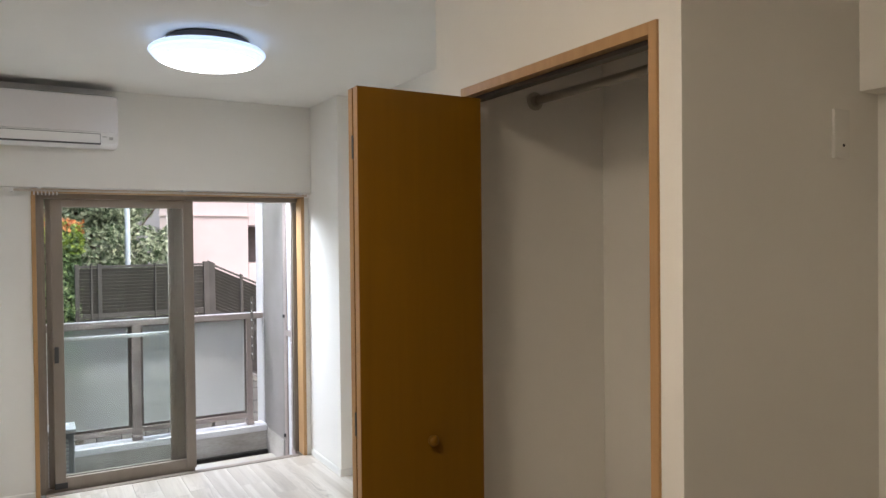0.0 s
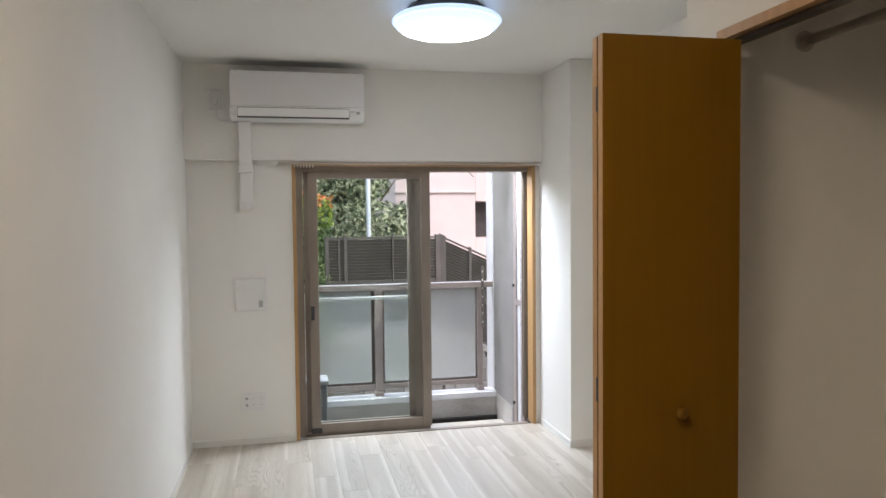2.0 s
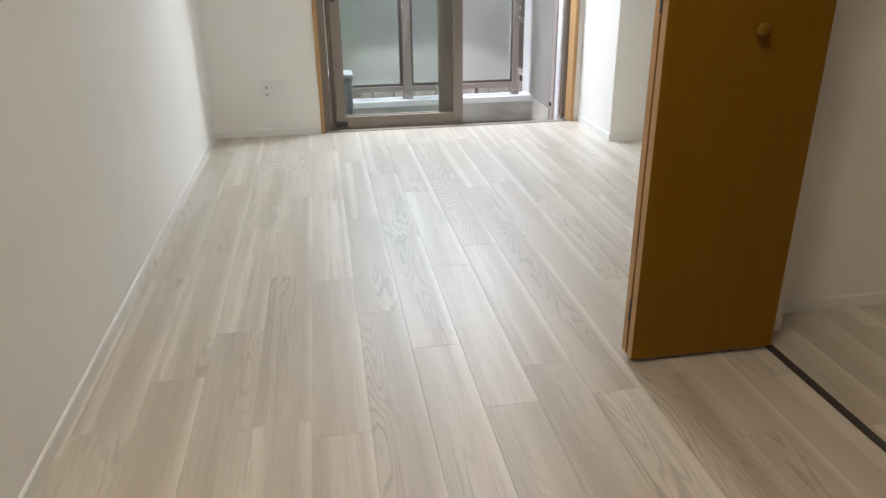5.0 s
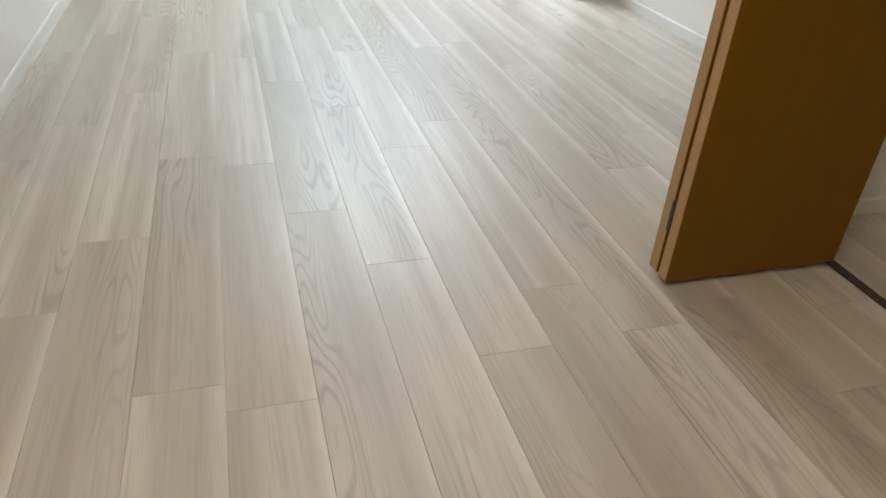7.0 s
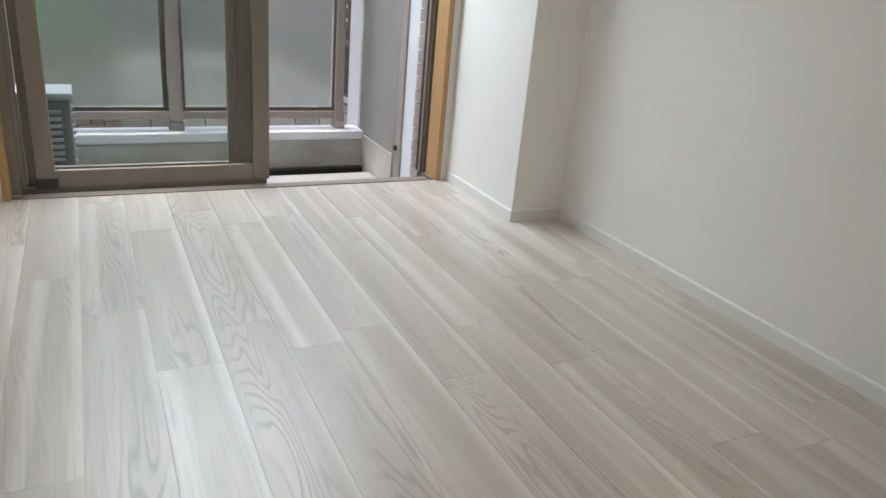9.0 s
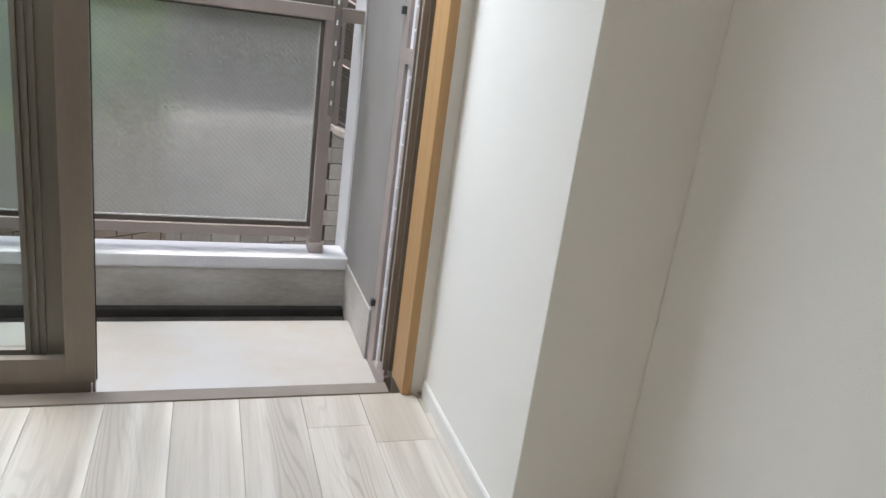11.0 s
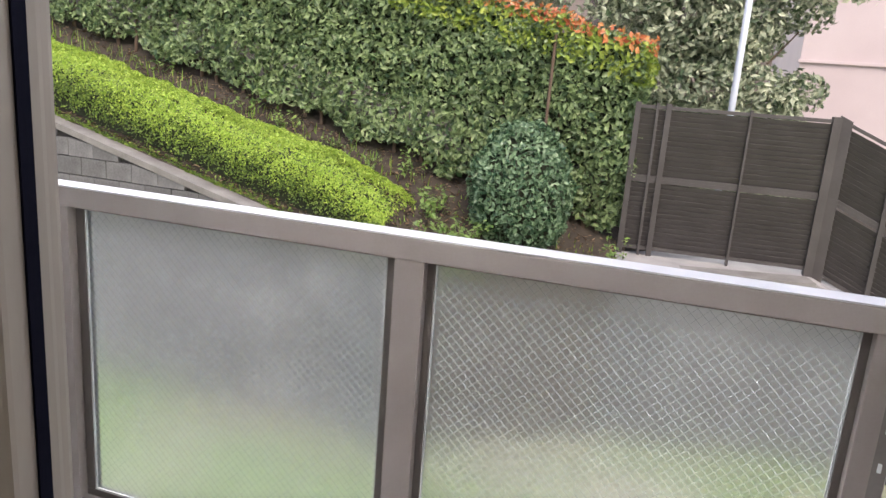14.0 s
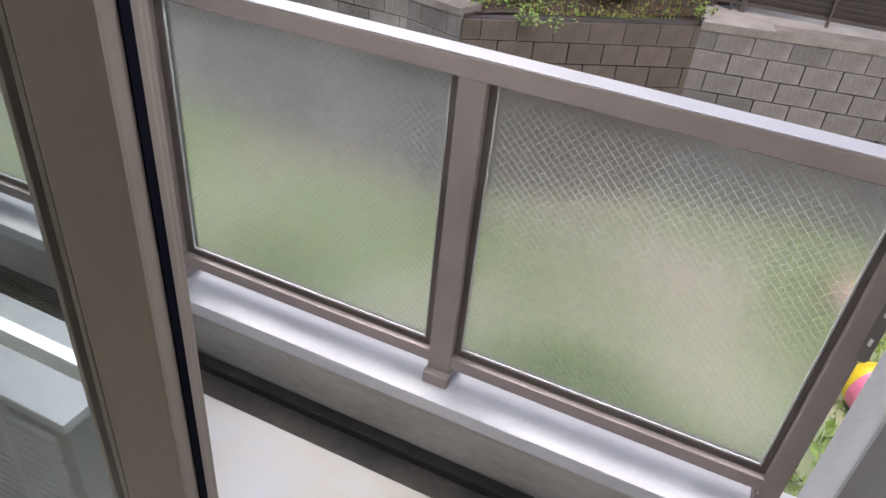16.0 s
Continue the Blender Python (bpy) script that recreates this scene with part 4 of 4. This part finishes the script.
sp_, no_ = hedge_points(13, 620, -0.9, 1.59, 6.25, 7.0, lambda x, y: tall_top(x) - 0.1, lambda x: tall_top(x) + 0.05, (("front", 0.6), ("top", 0.5), ("side", 0.12)))
tagged(leaves("red_growth", sp_, no_, 0.034, RED_LEAF, hedge, 3, 0.6), "red new shoots", kind="stuff")
for k in range(34):
    x = -7.3 + k * 0.262 + rng.uniform(-0.08, 0.08)
    z = bank_z(x, 6.42)
    part("stem", tube((x, 6.42, z - 0.1), (x + rng.uniform(-0.12, 0.12), 6.45, z + 0.9), 0.02, sides=8, r2=0.009), BARK, hedge, "bare dark stem")
bm = bmesh.new()
cols = [[bm.verts.new((x, y, z)) for y, z in ((6.46, bank_z(x, 6.5) + 0.5), (6.42, tall_top(x) - 0.12), (6.95, tall_top(x) - 0.12), (6.95, bank_z(x, 6.9) + 0.3))] for x in np.linspace(-7.4, 1.4, 30).tolist()]
for a, b in zip(cols, cols[1:]):
    for q in range(4):
        bm.faces.new((a[q], a[(q + 1) % 4], b[(q + 1) % 4], b[q]))
bm.faces.new(cols[0])
bm.faces.new(cols[-1])
bmesh.ops.recalc_face_normals(bm, faces=bm.faces)
# solid core inside the foliage; shade between leaves is in its colour
DEEP = surface("deep_shade_core", (0.012, 0.016, 0.008), (0.035, 0.045, 0.02), 0.9, scale=12, fine=70, bump=0.8)
part("shade_core", bm, DEEP, hedge, "solid dark core, shade between leaves put into its colour")
stake = thing("hedge_stake", "thin brown stake standing in the hedge", "stake")
part("rod", tube((0.72, 6.2, bank_z(0.72, 6.2) - 0.05), (0.74, 6.2, 1.72), 0.014), BARK, stake)


def low_top(x):
    return cope_z(x) + 0.52 + (0 if x < -0.9 else -0.7 * (x + 0.9) ** 2)


low = thing("low_hedge", "low rounded hedge, lime green on top, dark below", "hedge")


def low_hedge_points(seed, k):
    """Spots over the rounded back of the low hedge, with the share of young, top-lit lime leaves at each."""
    rr = np.random.default_rng(seed)
    spots, normals, young = [], [], []
    for _ in range(k):
        x = rr.uniform(-6.0, -0.3)
        a = rr.uniform(-0.15, math.pi + 0.1)
        c, si = math.cos(a), math.sin(a)
        b, h = cope_z(x) + 0.02, low_top(x) - cope_z(x)
        y = 5.5 - 0.46 * math.copysign(abs(c) ** 0.6, c)
        z = b + 0.16 * h + 0.84 * h * math.copysign(abs(si) ** 0.55, si)
        nn = (0.0, -c, si + 0.1)
        o = noisy((x, y, z), 0.05, 2.2) + noisy((x, y, z), 0.03, 9.0) - abs(rr.normal(0, 0.03))
        spots.append((x, y + nn[1] * o, max(b, z + nn[2] * o)))
        normals.append(nn)
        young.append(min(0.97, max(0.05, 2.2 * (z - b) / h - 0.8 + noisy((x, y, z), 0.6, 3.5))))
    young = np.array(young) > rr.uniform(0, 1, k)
    return np.array(spots), np.array(normals), young


sp_, no_, up_ = low_hedge_points(21, 80000)
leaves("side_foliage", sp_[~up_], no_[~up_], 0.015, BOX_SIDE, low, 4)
leaves("top_foliage", sp_[up_], no_[up_], 0.013, BOX_TOP, low, 5, label="lime-green young foliage, top light put into its colour")
bm = bmesh.new()
cols = [[bm.verts.new((x, y, z)) for y, z in ((5.17, cope_z(x) - 0.1), (5.17, low_top(x) - 0.28), (5.28, low_top(x) - 0.12), (5.68, low_top(x) - 0.12), (5.8, low_top(x) - 0.28), (5.8, cope_z(x) - 0.1))] for x in np.linspace(-5.9, -0.46, 24).tolist()]
for a, b in zip(cols, cols[1:]):
    for q in range(6):
        bm.faces.new((a[q], a[(q + 1) % 6], b[(q + 1) % 6], b[q]))
bm.faces.new(cols[0])
bm.faces.new(cols[-1])
bmesh.ops.recalc_face_normals(bm, faces=bm.faces)
# near-black core holds the low hedge's inner shade
part("shade_core", bm, DEEP, low, "solid dark core, shade between leaves put into its colour")


def ball_points(seed, k, c, r, lump=0.12):
    rng = np.random.default_rng(seed)
    n = rng.normal(0, 1, (k, 3))
    n /= np.linalg.norm(n, axis=1, keepdims=True)
    out = []
    for q in n:
        s = 1 + noisy(q * 2 + np.array(c), lump, 1.5) + noisy(q * 6, lump * 0.5, 1.5) - abs(rng.normal(0, 0.07))
        out.append([c[j] + q[j] * r[j] * s for j in range(3)])
    return np.array(out), n


def shrub(name, label, c, r, k, size, material, seed):
    ob = thing(name, label, "shrub")
    p, nn = ball_points(seed, k, c, r)
    keep = p[:, 2] > bank_z(c[0], c[1]) - 0.05
    leaves("foliage", p[keep], nn[keep], size, material, ob, seed, 0.7)
    bm = bmesh.new()
    bmesh.ops.create_icosphere(bm, subdivisions=3, radius=1, matrix=Matrix.LocRotScale(c, None, [q * 0.86 for q in r]))
    # near-black core for the shade inside the shrub
    part("shade_core", bm, DEEP, ob, "solid dark core, shade between leaves put into its colour")
    part("trunk", tube((c[0], c[1], bank_z(c[0], c[1]) - 0.1), c, 0.03, sides=10), BARK, ob)
    return ob


shrub("camellia_bush", "rounded glossy dark green bush on the bank", (0.62, 5.95, 0.36), (0.45, 0.42, 0.62), 9000, 0.03, BUSH_LEAF, 31)


def weed(at, k, h, seed, spread=0.13, size=0.045, label="low leafy weed growing on bare earth"):
    """A low leafy garden weed: thin stems with leaves set along them."""
    ob = thing("garden_weed", label, "plant")
    rr = np.random.default_rng(seed)
    n_stems = max(5, k // 14)
    spots = []
    for q in range(n_stems):
        foot = np.array(at) + (*rr.normal(0, spread * 0.35, 2), 0)
        tip = foot + (*rr.normal(0, spread * 0.8, 2), h * rr.uniform(0.5, 1.1))
        part("stem", tube(tuple(foot), tuple(tip), 0.004, sides=5, r2=0.002), BARK, ob)
        for w in rr.uniform(0.25, 1.05, k // n_stems):
            spots.append(foot + (tip - foot) * w + rr.normal(0, 0.025, 3))
    spots = np.array(spots)
    leaves("foliage", spots, np.tile((0.0, -0.2, 1.0), (len(spots), 1)), size, WEED_LEAF, ob, seed, 0.5)


weed((2.9, 2.98, GZ), 70, 0.3, 61)
weed((3.05, 3.3, GZ), 50, 0.25, 62)
for q, (x, y, k, h, w, size) in enumerate(((0.2, 5.4, 230, 0.32, 0.16, 0.03), (-0.12, 5.72, 150, 0.3, 0.15, 0.03), (-0.3, 5.2, 90, 0.12, 0.12, 0.02), (0.02, 5.1, 120, 0.14, 0.2, 0.022),
                                          (0.3, 5.15, 60, 0.1, 0.15, 0.02), (-0.5, 6.1, 70, 0.25, 0.14, 0.028), (-1.2, 6.12, 60, 0.22, 0.14, 0.026), (-2.3, 6.15, 90, 0.3, 0.2, 0.028),
                                          (-3.4, 6.1, 80, 0.28, 0.2, 0.028), (0.25, 5.75, 60, 0.15, 0.18, 0.022), (1.45, 5.85, 60, 0.2, 0.1, 0.026), (0.9, 5.55, 40, 0.07, 0.2, 0.018), (0.42, 4.85, 80, 0.12, 0.16, 0.022), (-0.42, 4.98, 70, 0.16, 0.08, 0.018),
                                          (0.05, 5.35, 90, 0.1, 0.25, 0.02), (0.6, 5.35, 60, 0.06, 0.25, 0.018), (-1.8, 6.1, 70, 0.25, 0.16, 0.026), (-0.9, 6.0, 60, 0.16, 0.16, 0.024))):
    weed((x, y, bank_z(x, y)), k, h, 70 + q, w, size, "small green weed growing on the bank")


def grass(name, label, seed, k, where, height):
    rng = np.random.default_rng(seed)
    verts, faces = [], []
    for q in range(k):
        x, y, z = where(rng)
        a, h, lean = rng.uniform(0, 6.28), height * rng.uniform(0.4, 1.2), rng.uniform(0, 0.6)
        w = 0.006
        verts += [(x - w * math.cos(a), y - w * math.sin(a), z), (x + w * math.cos(a), y + w * math.sin(a), z),
                  (x + lean * h * math.sin(a), y - lean * h * math.cos(a), z + h)]
        faces.append((3 * q, 3 * q + 1, 3 * q + 2))
    me = bpy.data.meshes.new(name)
    me.from_pydata(verts, [], faces)
    me.materials.append(GRASS_BLADE)
    return tagged(new(name, me), label, "grass", kind="stuff")


def on_bank(rng):
    x, y = rng.uniform(-0.6, 1.3), rng.uniform(5.0, 6.2)
    y = max(y, line_y(x) + 0.15)
    return x, y, bank_z(x, y)


def on_lawn(rng):
    patch = ((-0.7, 3.1, 0.75, 0.5), (-2.6, 3.4, 1.0, 0.8), (1.5, 3.1, 0.55, 0.35), (2.1, 2.75, 0.6, 0.3), (0.7, 4.0, 1.3, 0.4), (3.0, 4.6, 0.5, 0.8))[int(rng.integers(0, 6))]
    x, y = rng.normal(patch[0], patch[2] * 0.6), rng.normal(patch[1], patch[3] * 0.7)
    return x, max(1.6, min(y, line_y(x) - 0.05)), GZ


def behind_low(rng):
    x, y = rng.uniform(-6, -0.3), rng.uniform(6.0, 6.25)
    return x, y, bank_z(x, y)


grass("bank_grass", "tufts of bright grass on the bank", 41, 420, on_bank, 0.05)
grass("hedge_grass", "grass tufts behind the low hedge", 42, 260, behind_low, 0.13)
grass("lawn_grass", "short bright lawn grass", 43, 26000, on_lawn, 0.055)
litter_rng = np.random.default_rng(44)
fallen = []
for q in range(4200):
    x, y = litter_rng.uniform(-5.5, 1.5), litter_rng.uniform(4.9, 6.4)
    y = max(y, line_y(x) + 0.2)
    fallen.append((x, y, bank_z(x, y) + 0.012))
litter = thing("leaf_litter", "dry brown fallen leaves scattered over the bank", "leaf litter")
litter["kind"] = "stuff"
leaves("fallen_foliage", np.array(fallen), np.tile((0.0, 0.0, 1.0), (4200, 1)), 0.022, LITTER, litter, 45, 0.35)


def tree(name, label, at, height, crown, k, size, seed, blobs):
    ob = thing(name, label, "tree")
    rng = random.Random(seed)
    bm = bmesh.new()
    x, y, z = at
    tube((x, y, z), (x + 0.1, y, z + height * 0.55), 0.14, bm, 12, 0.07)
    for q in range(7):
        a = q * 0.9 + rng.random()
        tube((x + 0.1, y, z + height * (0.35 + 0.03 * q)), (x + crown[0] * 0.7 * math.cos(a), y + crown[1] * 0.7 * math.sin(a), z + height * (0.6 + 0.05 * q)), 0.05, bm, 8, 0.015)
    part("trunk", bm, BARK, ob)
    spots, normals = [], []
    for q in range(blobs):
        a, u = rng.uniform(0, 6.28), rng.uniform(0.2, 1.0)
        c = (x + crown[0] * u * math.cos(a), y + crown[1] * u * math.sin(a), z + height * rng.uniform(0.22, 1.0))
        r = rng.uniform(0.35, 0.75) * crown[2]
        p, nn = ball_points(seed * 50 + q, k // blobs, c, (r, r, r * 0.75), 0.3)
        spots.append(p)
        normals.append(nn)
    leaves("crown", np.concatenate(spots), np.concatenate(normals), size, TREE_LEAF, ob, seed, 0.8)
    return ob


bpy.context.view_layer.update()
yard_scale = Matrix.Translation(YARD) @ Matrix.Scale(ENLARGE, 4) @ Matrix.Translation(-YARD)
for ob in set(bpy.data.objects) - before_garden:
    if ob.parent is None:
        ob.matrix_world = yard_scale @ ob.matrix_world
GZ = GROUND
tree("broadleaf_tree", "dense dark green tree behind the fence", (2.0, 16.2, GZ), 9.4, (2.7, 1.3, 1.4), 44000, 0.085, 51, 90)
tree("broadleaf_tree", "dense dark green tree behind the hedge", (-3.6, 15.5, GZ), 10.8, (3.6, 1.4, 1.6), 24000, 0.11, 52, 60)
tree("broadleaf_tree", "pale green tree beyond the hedge", (-10.0, 15.0, GZ), 11.5, (3.6, 1.6, 1.6), 9000, 0.14, 53, 34)
pole = thing("lamp_pole", "slim pale blue metal pole behind the fence", "pole")
part("shaft", tube((2.65, 13.56, GZ), (2.65, 13.56, 7.5), 0.058, sides=20), POLE_PAINT, pole, smooth=True)
part("collar", tube((2.65, 13.56, GZ), (2.65, 13.56, GZ + 0.1), 0.09, sides=20), POLE_PAINT, pole)


# ---- neighbouring buildings ----
house = thing("pink_building", "pale pink rendered apartment building beyond the fence", "building")
part("wall", boxed((4.9, 24.0, GZ), (8.26, 32.0, 5.1), 0.03), PINK_WALL, house)
part("wall", boxed((8.26, 25.6, GZ), (16.0, 32.0, 8.5), 0.03), PINK_WALL, house)
part("ledge", boxed((4.85, 23.92, 2.55), (8.32, 24.0, 2.64), 0.01), PINK_WALL, house)
for z in (0.67, 3.4):
    part("balcony", boxed((8.27, 24.02, z - 1.2), (14.0, 25.6, z), 0.02), PINK_WALL, house)
    part("opening", boxed((8.3, 25.5, z + 0.0), (13.5, 25.595, z + 1.5)), DARK_OPENING, house, "dark balcony opening")
tower = thing("brown_building", "taller brown apartment building far behind", "building")
part("wall", boxed((-8.0, 38.0, GZ), (24.0, 46.0, 16.0), 0.05), BROWN_WALL, tower)
for j in range(4):
    for k in range(9):
        part("window", boxed((-6.5 + k * 3.2, 37.9, 1.0 + j * 3.2), (-4.7 + k * 3.2, 37.99, 2.6 + j * 3.2)), DARK_OPENING, tower)
wire = thing("overhead_wire", "black overhead cable crossing to the building", "cable")
part("cable", tube((2.65, 13.56, 5.2), (8.2, 24.01, 3.2), 0.014, sides=8), RUBBER, wire)

# beach balls on the lawn
def beach_ball(label, at, r, turn, colours):
    ball = thing("beach_ball", label, "ball", at=at, turn=turn)
    for q, c in enumerate(colours):
        bm = bmesh.new()
        cols = [[bm.verts.new((r * math.sin(v) * math.cos(u), r * math.sin(v) * math.sin(u), r * math.cos(v))) for v in [0.02 + 3.1 * j / 14 for j in range(15)]]
                for u in [math.pi / 3 * (q + w / 6) for w in range(7)]]
        for a, b in zip(cols, cols[1:]):
            for j in range(14):
                bm.faces.new((a[j], a[j + 1], b[j + 1], b[j]))
        part("panel", bm, surface("ball_vinyl", c, [v * 0.9 for v in c], 0.35, bump=0), ball, smooth=True)


YELLOW, PINK, BLUE, WHITE = (0.75, 0.55, 0.03), (0.75, 0.2, 0.33), (0.1, 0.22, 0.65), (0.8, 0.8, 0.78)
beach_ball("yellow, pink and blue beach ball on the ground", (3.76, 5.45, GROUND + 0.24), 0.24, 150, (YELLOW, PINK, BLUE, WHITE, PINK, YELLOW))
beach_ball("smaller yellow and pink ball on the lawn", (3.62, 6.95, GROUND + 0.16), 0.16, 70, (YELLOW, YELLOW, PINK, WHITE, YELLOW, PINK))

# ---- floor boards, blocks and tiles ----
floor = structure("floor", boxed((-0.02, BACK, -0.05), (2.75, 0.0, -0.004)), SUBFLOOR, "pale ash-look plank floor", "floor")
PW, PL = 0.1472, 0.9
KNOWN = {3: -3.085, 5: -2.53, 6: -1.878, 7: -1.307, 8: -1.13, 9: -1.297}
rng = random.Random(9)
board = mesh_from("plank", boxed((0.0003, 0.0003, -0.012), (PW - 0.0003, PL - 0.0003, 0), 0.0005), PLANK)
for c in range(-1, 19):
    x = 0.018 + c * PW
    y = KNOWN.get(c, -rng.uniform(0, PL))
    while y < 0:
        y += PL
    while y > BACK:
        y -= PL
        x0, x1 = max(x, 0.0), min(x + PW, 2.73)
        y0, y1 = max(y, BACK), min(y + PL, 0.0)
        if x1 - x0 < 0.004 or y1 - y0 < 0.02:
            continue
        if x1 - x0 > PW - 0.001 and y1 - y0 > PL - 0.001:
            me = board
        else:
            me = mesh_from("plank", boxed((x0 - x + 0.0006, y0 - y + 0.0006, -0.012), (x1 - x - 0.0006, y1 - y - 0.0006, 0), 0.0006), PLANK)
        piece("plank", me, floor, pose(x, y, 0))


def cut_block(w, hl, hr, material):
    """A block cut short, or cut along the slope of the coping."""
    bm = boxed((0.003, -0.02, 0.003), (w - 0.003, 0.06, 1.0))
    for v in bm.verts:
        if v.co.z > 0.5:
            v.co.z = max(0.004, (hl if v.co.x < w / 2 else hr) - 0.003)
    return mesh_from("block", bm, material)


jobs.sort(key=lambda job: job[0])      # the bend and the low stretches first, then the long sloping one
for _, m, moss, cut in jobs[:300]:
    mat_ = MOSSY if moss else BLOCK
    piece("block", cut_block(*cut, mat_) if cut else (mossy_mesh if moss else block_mesh), retaining, m)
verts, faces = [], []
for _, m, moss, cut in jobs[300:]:
    w, hl, hr = cut or (BL, BH, BH)
    base = len(verts)
    for x, h in ((0.004, hl), (w - 0.004, hr)):
        verts += [m @ Vector((x, y, z)) for y, z in ((-0.02, 0.004), (0.06, 0.004), (0.06, max(0.005, h - 0.004)), (-0.02, max(0.005, h - 0.004)))]
    faces += [tuple(base + k for k in f) for f in ((0, 4, 7, 3), (1, 2, 6, 5), (3, 7, 6, 2), (0, 1, 5, 4), (0, 3, 2, 1), (4, 5, 6, 7))]
if verts:
    me = bpy.data.meshes.new("far_blocks")
    me.from_pydata(verts, [], faces)
    me.materials.append(FAR_BLOCK)
    far = new("far_blocks", me)
    far.parent = retaining
    tagged(far, kind="stuff")
outer_wall = bpy.data.objects["wall_outer"]
TW, TH = 0.095, 0.06
tile_mesh = mesh_from("tile", boxed((0.0, 0, 0.002), (0.0235, 0.088, TH - 0.004), 0.002), TILE)
for r in range(36):
    piece("tile", tile_mesh, outer_wall, pose(WIN_R + 0.0095, 0.206 + (0.004 if r % 2 else 0.0), BZ + r * TH))
